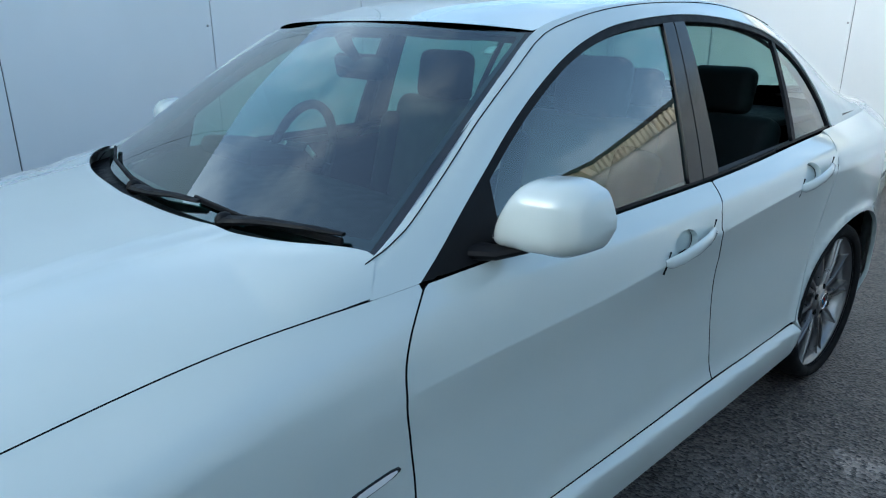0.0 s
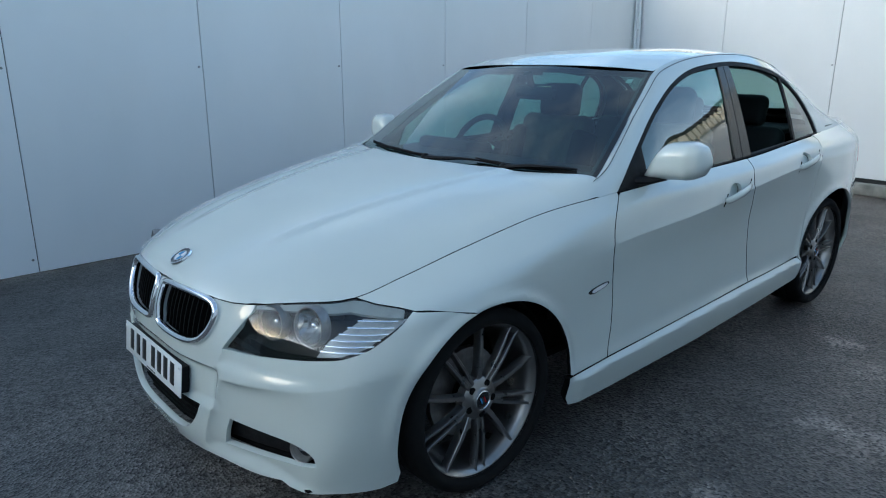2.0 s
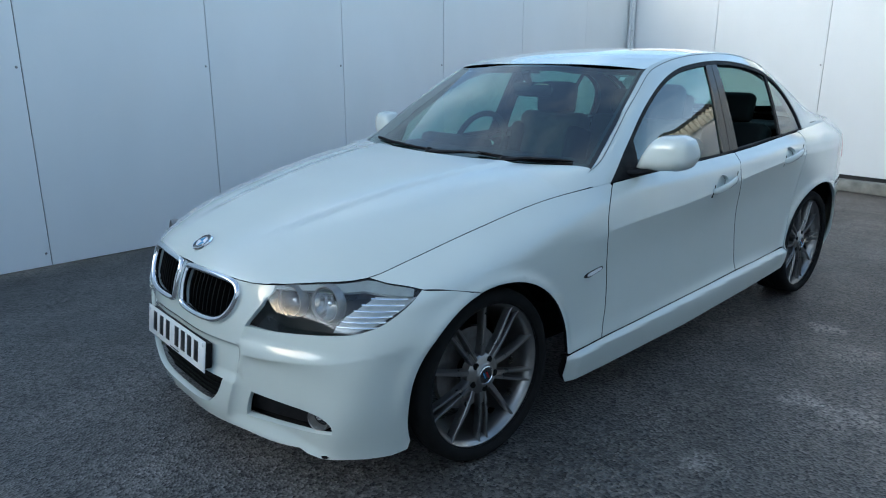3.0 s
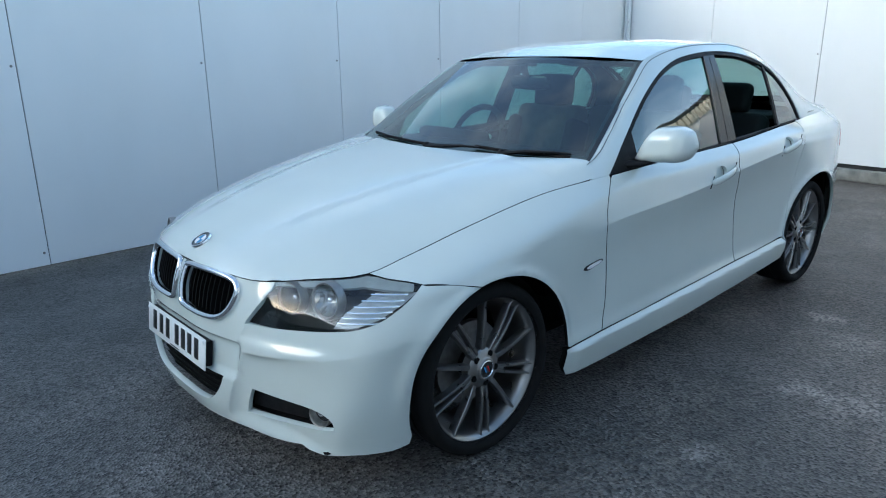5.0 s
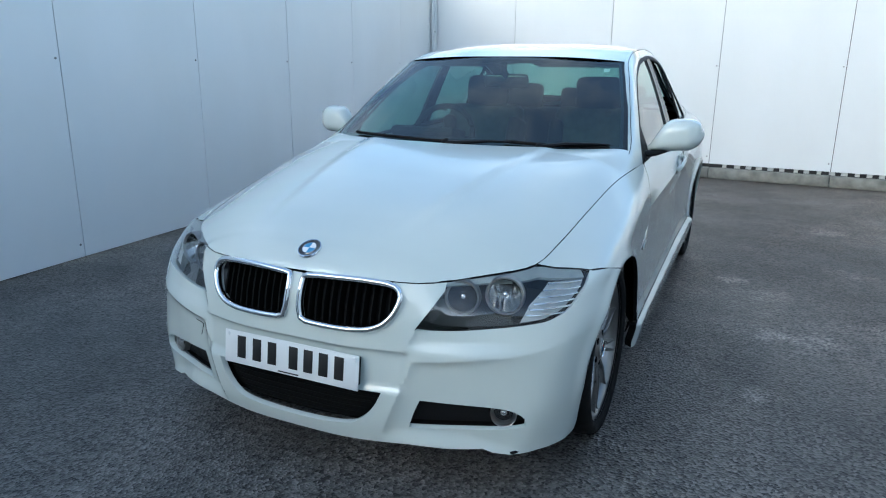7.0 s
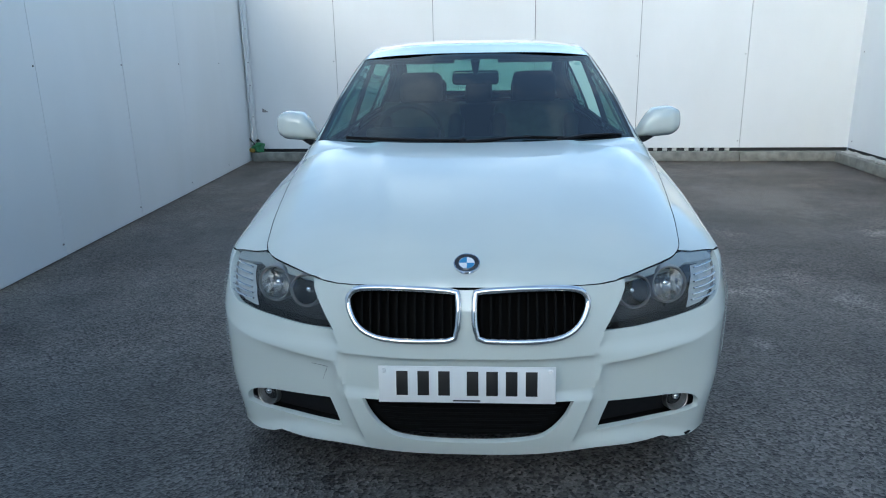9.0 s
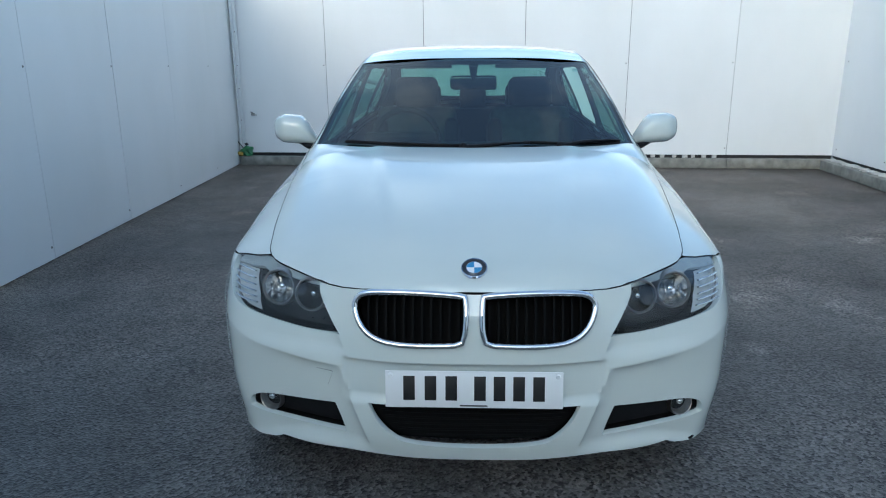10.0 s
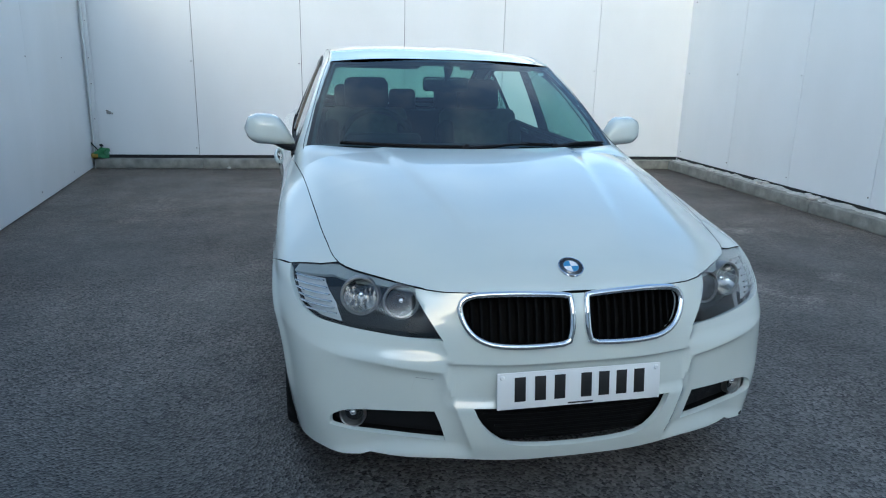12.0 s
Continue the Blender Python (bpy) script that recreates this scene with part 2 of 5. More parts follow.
half = np.stack(HULL, 1)  # stations, lines, xyz
left = half[1:-1][::-1] * (-1, 1, 1)
ring = np.concatenate([half, left])
count = len(ring)
padded = np.concatenate([ring[-3:], ring, ring[:4]])
chord = np.linalg.norm(np.diff(padded[:, 3], axis=0), axis=-1)
knots = np.concatenate([[0], np.cumsum(chord)])
knots -= knots[3]
AROUND = knots[3 + count]
line_curves = spline(knots, padded.reshape(len(padded), -1))
LEVELS = [0, 0.7, 2.0, 3.1, 3.8, 4.9, 6.0]
AXLES = (0.0, 2.76)


def hull_base(S, V):
    """The lower body's smooth skin: S metres round from the nose's middle, V from the lower edge up."""
    S = np.mod(np.asarray(S, float), AROUND)
    L = line_curves(S).reshape(*S.shape, 7, 3)
    V = np.clip(np.asarray(V, float), 0, 6)
    out = np.zeros((*S.shape, 3))
    slopes = np.gradient(L, np.array(LEVELS), axis=-2)
    i = np.clip(np.searchsorted(LEVELS, V, side="right") - 1, 0, 5)
    lo, hi = np.array(LEVELS)[i], np.array(LEVELS)[i + 1]
    h = (hi - lo)[..., None]
    u = ((V - lo) / (hi - lo))[..., None]
    # a sharp fold along the doors: each side of the fifth line keeps its own slope there
    fold = (step(.1, .8, L[..., 4, 1]) * step(3.3, 3.0, L[..., 4, 1]))[..., None]
    below = (L[..., 4, :] - L[..., 3, :]) / (LEVELS[4] - LEVELS[3])
    above = (L[..., 5, :] - L[..., 4, :]) / (LEVELS[5] - LEVELS[4])
    slopes[..., 4, :] = slopes[..., 4, :] * (1 - fold) + fold * np.where((i >= 4)[..., None], above, below)
    take = lambda A, k: np.take_along_axis(A, k[..., None, None], axis=-2)[..., 0, :]
    out = ((2 * u**3 - 3 * u**2 + 1) * take(L, i) + (u**3 - 2 * u**2 + u) * h * take(slopes, i)
           + (3 * u**2 - 2 * u**3) * take(L, i + 1) + (u**3 - u**2) * h * take(slopes, i + 1))
    return out


CREASE = ([0, .40, .48, .59, .70, .77, .82, .9], [.493, .462, .468, .481, .490, .505, .522, .55])
STRUT = ([.185, .235, .297, .378, .463], [.305, .323, .347, .379, .405])
FLANK = ([.485, .515, .556, .61, .68], [.405, .39, .41, .444, .475])


SKIRT = ([.38, .64, .9, 1.5, 2.0, 2.36], [.293, .303, .310, .330, .351, .374])


def relief(base):
    """Adds the bumper's creases and the lips of the wheel arches to points of the smooth body."""
    out = np.array(base, float)
    x, y, z = np.abs(out[..., 0]), out[..., 1], out[..., 2]
    # the bumper: the nose's middle stands proud; the wings lie back under the crease, outside two slanting struts
    ahead = step(.05, -.20, y)
    d = np.maximum(np.interp(x, *CREASE) - z, 0)
    beside = np.maximum(x - np.interp(z, *STRUT), 0)
    soft = np.interp(x, [.4, .55, .8], [.014, .022, .05])
    wing = (1 - np.exp(-beside / .022)) * (1 - np.exp(-d / soft)) * step(0, .06, z - np.interp(x, [.54, .86], [.178, .092])) * ahead
    ledge = (1 - np.exp(-np.maximum(.491 - z, 0) / .010)) * step(.405, .375, x) * step(.348, .388, z)
    flank = (1 - np.exp(-np.maximum(x - np.interp(z, *FLANK), 0) / .018)) * step(.486, .531, z) * ahead * step(.85, .6, x)
    out[..., 1] += .023 * wing * step(.84, .55, x) + .013 * ledge * ahead + .010 * flank
    out[..., 0] -= np.sign(out[..., 0]) * .007 * wing * step(.5, .85, x)
    # the skirt stands out below the doors as a narrow ledge
    edge = np.interp(y, *SKIRT)
    out[..., 0] += np.sign(out[..., 0]) * .020 * step(0, .022, edge - z) * step(.36, .46, y) * step(2.42, 2.36, y)
    for a, size in zip(AXLES, (.356, .380)):
        r = np.hypot((y - a) / 1.10, z - .318)
        out[..., 0] += np.sign(out[..., 0]) * .010 * np.exp(-(((r - size) / .022) ** 2)) * step(.25, .4, z)
    return out


def hull(S, V):
    """The lower body's skin with its creases and lips."""
    return relief(hull_base(S, V))


def hull_net(hull, ns=1100, nv=170):
    S, V = np.meshgrid(np.linspace(0, AROUND, ns, endpoint=False), np.sort(np.append(np.linspace(0, 6, nv - 1), LEVELS[4])), indexing="ij")
    P = hull(S, V)
    e = 2e-3
    N = np.cross(hull(S + e, V) - hull(S - e, V), hull(S, V + e) - hull(S, V - e))
    N[:, 0] = np.cross(hull(S[:, 0] + e, V[:, 0]) - hull(S[:, 0] - e, V[:, 0]), hull(S[:, 0], V[:, 0] + e) - hull(S[:, 0], V[:, 0]))
    N[:, -1] = np.cross(hull(S[:, -1] + e, V[:, -1]) - hull(S[:, -1] - e, V[:, -1]), hull(S[:, -1], V[:, -1]) - hull(S[:, -1], V[:, -1] - e))
    N /= np.linalg.norm(N, axis=-1, keepdims=True) + 1e-12
    ids = np.arange(ns * nv).reshape(ns, nv)
    nxt = np.roll(ids, -1, 0)
    a, b, c, d = ids[:, :-1], nxt[:, :-1], nxt[:, 1:], ids[:, 1:]
    tris = np.concatenate([np.stack([a, b, c], -1).reshape(-1, 3), np.stack([a, c, d], -1).reshape(-1, 3)])
    return P.reshape(-1, 3), N.reshape(-1, 3), tris


class Skin:
    """A surface that panels are cut from: it meets rays and gives smooth normals."""

    def __init__(self, P, N, tris):
        self.P, self.N, self.T = P, N, tris
        self.tree = BVHTree.FromPolygons([tuple(p) for p in P.tolist()], [tuple(t) for t in tris.tolist()])

    def meet(self, origin, way):
        place, normal, index, _ = self.tree.ray_cast(Vector(origin), Vector(way))
        if place is None:
            found = [self.tree.find_nearest(Vector(origin) + Vector(way) * d) for d in (2.6, 2.8, 3.0, 3.1, 3.2, 3.3, 3.4, 3.6, 3.8, 4.0)]
            place, normal, index, _ = min(found, key=lambda f: f[3])
        a, b, c = self.P[self.T[index]]
        p = np.array(place)
        v0, v1, v2 = b - a, c - a, p - a
        d00, d01, d11, d20, d21 = v0 @ v0, v0 @ v1, v1 @ v1, v2 @ v0, v2 @ v1
        q = d00 * d11 - d01 * d01
        v, w = ((d11 * d20 - d01 * d21) / q, (d00 * d21 - d01 * d20) / q) if abs(q) > 1e-16 else (0, 0)
        n = (1 - v - w) * self.N[self.T[index][0]] + v * self.N[self.T[index][1]] + w * self.N[self.T[index][2]]
        return p, n / (np.linalg.norm(n) + 1e-12)


AXIS_Y = 0.35  # the upright axis that the nose's panels are laid out round
RAYS = {
    "front": lambda a, b: ((a, -4.0, b), (0, 1, 0)),
    "side": lambda a, b: ((4.0, a, b), (-1, 0, 0)),
    "top": lambda a, b: ((a, b, 4.0), (0, 0, -1)),
    "round": lambda a, b: ((4 * math.sin(a), AXIS_Y - 4 * math.cos(a), b), (-math.sin(a), math.cos(a), 0)),
    "slant": lambda a, b: ((-b * .7071 + 2.83, a, b * .7071 + 2.83), (-.7071, 0, -.7071)),
}
FLAT = {
    "front": lambda p: (p[0], p[2]),
    "side": lambda p: (p[1], p[2]),
    "top": lambda p: (p[0], p[1]),
    "round": lambda p: (math.atan2(p[0], AXIS_Y - p[1]), p[2]),
    "slant": lambda p: (p[1], (p[2] - p[0]) * .7071),
}


def densify(loop, gap):
    out = []
    for p, q in zip(loop, loop[1:] + loop[:1]):
        n = max(1, round(math.dist(p, q) / gap))
        out += [(p[0] + (q[0] - p[0]) * k / n, p[1] + (q[1] - p[1]) * k / n) for k in range(n)]
    return out


def rounded(points, gap=0.012, closed=True, corner=()):
    """A smooth loop through points; the indices in corner stay sharp."""
    n = len(points)
    out = []
    for i in range(n if closed else n - 1):
        p0, p1, p2, p3 = (np.array(points[(i + k) % n] if closed else points[min(max(i + k, 0), n - 1)], float) for k in (-1, 0, 1, 2))
        m1 = (p2 - p1) if i in corner else (p2 - p0) / 2
        m2 = (p2 - p1) if (i + 1) % n in corner else (p3 - p1) / 2
        k = max(2, int(np.linalg.norm(p2 - p1) / gap))
        for u in (j / k for j in range(k)):
            out.append(tuple((2 * u**3 - 3 * u**2 + 1) * p1 + (u**3 - 2 * u**2 + u) * m1 + (3 * u**2 - 2 * u**3) * p2 + (u**3 - u**2) * m2))
    if not closed:
        out.append(tuple(points[-1]))
    return out


def shrink(loop, d):
    """A loop moved inwards by d."""
    L = np.array(loop)
    t = np.roll(L, -3, 0) - np.roll(L, 3, 0)
    n = np.stack([-t[:, 1], t[:, 0]], -1) / (np.linalg.norm(t, axis=1, keepdims=True) + 1e-9)
    area = np.sum(L[:, 0] * np.roll(L[:, 1], -1) - np.roll(L[:, 0], -1) * L[:, 1])
    return [tuple(p) for p in L + n * d * np.sign(area)]


def inside(pts, loop):
    x, y = pts[:, 0], pts[:, 1]
    hit = np.zeros(len(pts), bool)
    L = np.array(loop)
    for (x0, y0), (x1, y1) in zip(L, np.roll(L, -1, 0)):
        cross = (y0 > y) != (y1 > y)
        with np.errstate(divide="ignore", invalid="ignore"):
            hit ^= cross & (x < (x1 - x0) * (y - y0) / (y1 - y0) + x0)
    return hit


def lay(loop, holes=(), gap=0.02, aspect=1.0, lines=()):
    """Points and triangles that fill a flat loop and spare its holes. aspect: metres to a unit of the first axis."""
    scale = np.array([aspect, 1.0])
    loops = [densify([tuple(np.array(p) * scale) for p in l], gap * .8) for l in (loop, *holes)]
    lo, hi = np.min(loops[0], 0), np.max(loops[0], 0)
    gx, gy = np.meshgrid(np.arange(lo[0], hi[0], gap), np.arange(lo[1], hi[1], gap), indexing="ij")
    grid = np.stack([gx.ravel(), gy.ravel()], -1)
    keep = inside(grid, loops[0])
    for h in loops[1:]:
        keep &= ~inside(grid, h)
    grid = grid[keep]
    folds = [[tuple(np.array(p) * scale) for p in l] for l in lines]
    rim = np.array([p for l in loops + folds for p in l])
    if len(grid):
        near = np.concatenate([((rim[None] - g[:, None]) ** 2).sum(-1).min(1) for g in np.array_split(grid, len(grid) // 400 + 1)])
        grid = grid[near > (gap * .45) ** 2]
    pts = [Vector(p) for p in rim] + [Vector(p) for p in grid]
    edges, start = [], 0
    for l in loops:
        n = len(l)
        edges += [(start + k, start + (k + 1) % n) for k in range(n)]
        start += n
    for l in folds:
        edges += [(start + k, start + k + 1) for k in range(len(l) - 1)]
        start += len(l)
    verts, _, tris, *_ = delaunay_2d_cdt(pts, edges, [], 0, 1e-7)
    P = np.array([tuple(v) for v in verts])
    mid = P[np.array([tuple(t) for t in tris])].mean(1)
    keep = inside(mid, loops[0])
    for h in loops[1:]:
        keep &= ~inside(mid, h)
    return P / scale, [t for t, k in zip(tris, keep) if k]


def sheet(name, P, N, tris, material, parent, label="", lip=0.012, mirror=False, slope=0.0, pale=False, bright=()):
    """A panel from points, normals and triangles, with its rim turned in by lip metres; bright: points whose rim keeps the paint."""
    bright = set(bright)
    P, N, tris = np.array(P), np.array(N), [tuple(t) for t in tris]
    fixed = []
    for t in tris:
        n = np.cross(P[t[1]] - P[t[0]], P[t[2]] - P[t[0]])
        fixed.append(t if n @ N[t[0]] > 0 else t[::-1])
    tris = fixed
    if lip:
        edge = {}
        for t in tris:
            for a, b in zip(t, t[1:] + t[:1]):
                edge[(a, b)] = 1
        rim = [(a, b) for a, b in edge if (b, a) not in edge]
        follow = {}
        outward = {}
        for a, b in rim:
            o = np.cross(P[b] - P[a], N[a])
            o /= np.linalg.norm(o) + 1e-12
            for k in (a, b):
                outward[k] = outward.get(k, 0) + o
        k = len(P)
        extra, exn = [], []
        for v, o in outward.items():
            o = o / (np.linalg.norm(o) + 1e-12)
            follow[v] = (k, k + 1)
            extra += [P[v], P[v] - N[v] * lip - o * lip * slope]
            exn += [o * .75 + N[v] * .25, o]
            k += 2
        P, N = np.concatenate([P, extra]), np.concatenate([N, exn])
        kept = []
        for a, b in rim:
            kept.append(a in bright)
            tris.append((follow[b][0], follow[a][0], follow[a][1], follow[b][1]))
    if mirror:
        P, N, tris = P * (-1, 1, 1), N * (-1, 1, 1), [t[::-1] for t in tris]
    dark = lip and material is PAINT and not pale
    ob = mesh_object(name, P, tris, [material, MATTBLACK] if dark else material, parent, label, True, N)
    if dark:
        first = len(tris) - len(kept)
        for k, f in enumerate(ob.data.polygons):
            f.material_index = 1 if k >= first and not kept[k - first] else 0
    return ob


def panel(name, skin, way, loop, material, parent, label="", holes=(), gap=0.02, lip=0.012, mirror=False, sink=0.0, slope=0.0, pale=False, lines=(), shaped=None):
    """Cuts a panel from a skin: its outline, as seen that way, laid on the surface."""
    aspect = 0.9 if way == "round" else 1.0
    flat, tris = lay(loop, holes, gap, aspect, lines)
    P, N = [], []
    for a, b in flat:
        p, n = skin.meet(*RAYS[way](a, b))
        if shaped:
            u = np.cross(n, (0, 0, 1.0))
            u /= np.linalg.norm(u)
            w = np.cross(n, u)
            e = 1.5e-3
            q = shaped(np.array([p, p + u * e, p - u * e, p + w * e, p - w * e]))
            m = np.cross(q[1] - q[2], q[3] - q[4])
            p, n = q[0], m / np.linalg.norm(m) * (1 if m @ n > 0 else -1)
        P.append(p - n * sink)
        N.append(n)
    bright = []
    for h in holes:
        mid = np.mean(h, 0)
        reach = np.max(np.linalg.norm(np.array(h) - mid, axis=1)) + .002
        bright += np.nonzero(np.linalg.norm(flat - mid, axis=1) < reach)[0].tolist()
    return sheet(name, P, N, tris, material, parent, label, lip, mirror, slope, pale, bright)


hull_skin = Skin(*hull_net(hull))
base_skin = Skin(*hull_net(hull_base, 800, 120))


def on_front(x, z):
    return hull_skin.meet(*RAYS["front"](x, z))[0]


def on_side(y, z):
    return hull_skin.meet(*RAYS["side"](y, z))[0]


def arch(a, start, stop, n=28, wide=.388, high=.345, lift=.318):
    """Points (along, up) of a wheel arch's edge about the axle a, from angle to angle in degrees."""
    return [(a + wide * math.cos(radians(q)), lift + high * math.sin(radians(q))) for q in np.linspace(start, stop, n)]


def hull_top(s):
    return tuple(hull(np.array([s]), np.array([5.985]))[0])


def top_at(y):
    """The point of the bonnet gap or waistline on the +x side at y."""
    s = np.linspace(0, AROUND / 2, 900)
    P = hull(s, np.full(900, 5.985))
    k = 60 + np.argmin(np.abs(P[60:840, 1] - y))
    return P[k]

# ---- the yard: ground, walls of white boards, kerbs ----
def asphalt():
    m, t, b = node_material("asphalt")
    co = t.nodes.new("ShaderNodeTexCoord")

    def noise_node(scale, detail=5, rough=0.6):
        n = t.nodes.new("ShaderNodeTexNoise")
        n.inputs["Scale"].default_value, n.inputs["Detail"].default_value, n.inputs["Roughness"].default_value = scale, detail, rough
        t.links.new(co.outputs["Object"], n.inputs["Vector"])
        return n

    def ranged(src, a, b2, c, d):
        r = t.nodes.new("ShaderNodeMapRange")
        r.inputs[1].default_value, r.inputs[2].default_value, r.inputs[3].default_value, r.inputs[4].default_value = a, b2, c, d
        t.links.new(src, r.inputs[0])
        return r.outputs[0]

    def times(a, b2):
        k = t.nodes.new("ShaderNodeMath")
        k.operation = "MULTIPLY"
        t.links.new(a, k.inputs[0])
        t.links.new(b2, k.inputs[1])
        return k.outputs[0]

    chips = t.nodes.new("ShaderNodeTexVoronoi")
    chips.inputs["Scale"].default_value = 95
    t.links.new(co.outputs["Object"], chips.inputs["Vector"])
    grey = t.nodes.new("ShaderNodeRGBToBW")
    t.links.new(chips.outputs["Color"], grey.inputs[0])
    stone = ranged(grey.outputs[0], 0.15, 0.95, 0.16, 2.35)
    wide = ranged(noise_node(0.55, 4).outputs[0], 0.35, 0.68, 0.58, 1.42)
    mid = ranged(noise_node(4.0, 6).outputs[0], 0.35, 0.7, 0.8, 1.22)
    pale = ranged(noise_node(1.7, 7, 0.68).outputs[0], 0.63, 0.74, 1.0, 1.9)
    value = times(times(stone, wide), times(mid, pale))
    # pale dried spills, each with its own ragged outline
    wob = noise_node(9.0, 5)
    for x, y, radius, gain in ((1.21, 2.24, .10, 1.3), (1.45, 1.97, .13, .7), (1.62, 1.31, .16, .8), (1.87, 4.0, .16, .8), (1.90, 2.68, .16, .9), (1.44, 1.31, .10, .7), (3.08, 2.72, .15, 1.5),
                               (3.40, 4.70, .16, .8), (2.82, 1.33, .13, 1.1), (2.30, .92, .12, .8), (2.12, 1.14, .16, .6), (1.38, .53, .07, 1.2), (-2.18, 3.72, .14, .5), (2.0, 1.59, .14, .6)):
        away = t.nodes.new("ShaderNodeVectorMath")
        away.operation = "DISTANCE"
        away.inputs[1].default_value = (x, y, 0)
        t.links.new(co.outputs["Object"], away.inputs[0])
        ragged = t.nodes.new("ShaderNodeMath")
        ragged.operation = "MULTIPLY_ADD"
        ragged.inputs[1].default_value = radius * 3.0
        t.links.new(wob.outputs[0], ragged.inputs[0])
        t.links.new(away.outputs["Value"], ragged.inputs[2])
        value = times(value, ranged(ragged.outputs[0], radius * 1.9, radius * 2.6, 1 + gain, 1.0))
    mix = t.nodes.new("ShaderNodeMix")
    mix.data_type, mix.blend_type = "RGBA", "MULTIPLY"
    mix.inputs[0].default_value = 1
    # far half tinted browner, near half greyer: sky and wall reflections put into the colour
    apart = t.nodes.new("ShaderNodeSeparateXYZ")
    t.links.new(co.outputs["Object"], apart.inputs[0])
    far_tint = t.nodes.new("ShaderNodeMath")
    far_tint.operation = "MULTIPLY_ADD"
    far_tint.inputs[1].default_value = 5.0
    t.links.new(noise_node(0.5, 4).outputs[0], far_tint.inputs[0])
    t.links.new(apart.outputs["Y"], far_tint.inputs[2])
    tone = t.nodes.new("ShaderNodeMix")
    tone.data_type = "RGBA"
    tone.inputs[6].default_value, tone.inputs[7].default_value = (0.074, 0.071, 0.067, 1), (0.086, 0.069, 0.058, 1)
    t.links.new(ranged(far_tint.outputs[0], 2.2, 6.0, 0.0, 1.0), tone.inputs[0])
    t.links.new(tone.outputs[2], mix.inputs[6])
    t.links.new(value, mix.inputs[7])
    t.links.new(mix.outputs[2], b.inputs["Base Color"])
    t.links.new(ranged(noise_node(0.9, 5).outputs[0], 0.35, 0.7, 0.34, 0.60), b.inputs["Roughness"])
    k = t.nodes.new("ShaderNodeBump")
    k.inputs["Strength"].default_value, k.inputs["Distance"].default_value = 0.75, 0.007
    t.links.new(chips.outputs["Distance"], k.inputs["Height"])
    t.links.new(k.outputs[0], b.inputs["Normal"])
    return m


def board_white():
    """Coated white wall board: faint vertical streaks, grime towards no side, a soft gloss."""
    m, t, b = node_material("white_board")
    co = t.nodes.new("ShaderNodeTexCoord")
    info = t.nodes.new("ShaderNodeObjectInfo")
    shift = t.nodes.new("ShaderNodeMapping")
    shift.inputs["Scale"].default_value = (1.6, 1.6, 0.7)
    t.links.new(co.outputs["Object"], shift.inputs["Vector"])
    n = t.nodes.new("ShaderNodeTexNoise")
    n.noise_dimensions = "4D"
    n.inputs["Scale"].default_value, n.inputs["Detail"].default_value = 1.0, 6
    w = t.nodes.new("ShaderNodeMath")
    w.operation = "MULTIPLY"
    w.inputs[1].default_value = 40
    t.links.new(info.outputs["Random"], w.inputs[0])
    t.links.new(shift.outputs[0], n.inputs["Vector"])
    t.links.new(w.outputs[0], n.inputs["W"])
    ramp = t.nodes.new("ShaderNodeValToRGB")
    ramp.color_ramp.elements[0].position, ramp.color_ramp.elements[1].position = 0.30, 0.62
    ramp.color_ramp.elements[0].color, ramp.color_ramp.elements[1].color = (0.76, 0.77, 0.765, 1), (0.80, 0.81, 0.81, 1)
    t.links.new(n.outputs[0], ramp.inputs[0])
    t.links.new(ramp.outputs[0], b.inputs["Base Color"])
    b.inputs["Roughness"].default_value = 0.42
    k = t.nodes.new("ShaderNodeBump")
    k.inputs["Strength"].default_value, k.inputs["Distance"].default_value = 0.08, 0.02
    soft = t.nodes.new("ShaderNodeTexNoise")
    soft.inputs["Scale"].default_value = 1.3
    t.links.new(co.outputs["Object"], soft.inputs["Vector"])
    t.links.new(soft.outputs[0], k.inputs["Height"])
    t.links.new(k.outputs[0], b.inputs["Normal"])
    return m


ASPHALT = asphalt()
BOARD = board_white()
CONCRETE = plain("kerb_concrete", (0.23, 0.225, 0.20), 0.85, vary=0.35, scale=9, bump=0.5, bump_scale=60)
MORTAR = plain("pale_mortar", (0.46, 0.45, 0.42), 0.9, vary=0.3, scale=12, bump=0.6, bump_scale=70)
STUD = plain("dark_backing", (0.03, 0.03, 0.03), 0.8)
TRIM = plain("white_trim", (0.72, 0.73, 0.73), 0.4, vary=0.04, scale=10)
CLADDING = plain("cream_cladding", (0.62, 0.58, 0.48), 0.5, vary=0.06, scale=4)
BRICK = plain("grey_render", (0.24, 0.25, 0.23), 0.8, vary=0.2, scale=5, bump=0.3, bump_scale=40)
BOARD_H = 2.56

bm = bmesh.new()
bmesh.ops.create_grid(bm, x_segments=40, y_segments=40, size=600)
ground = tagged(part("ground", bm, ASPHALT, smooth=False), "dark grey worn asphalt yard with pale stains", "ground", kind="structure")


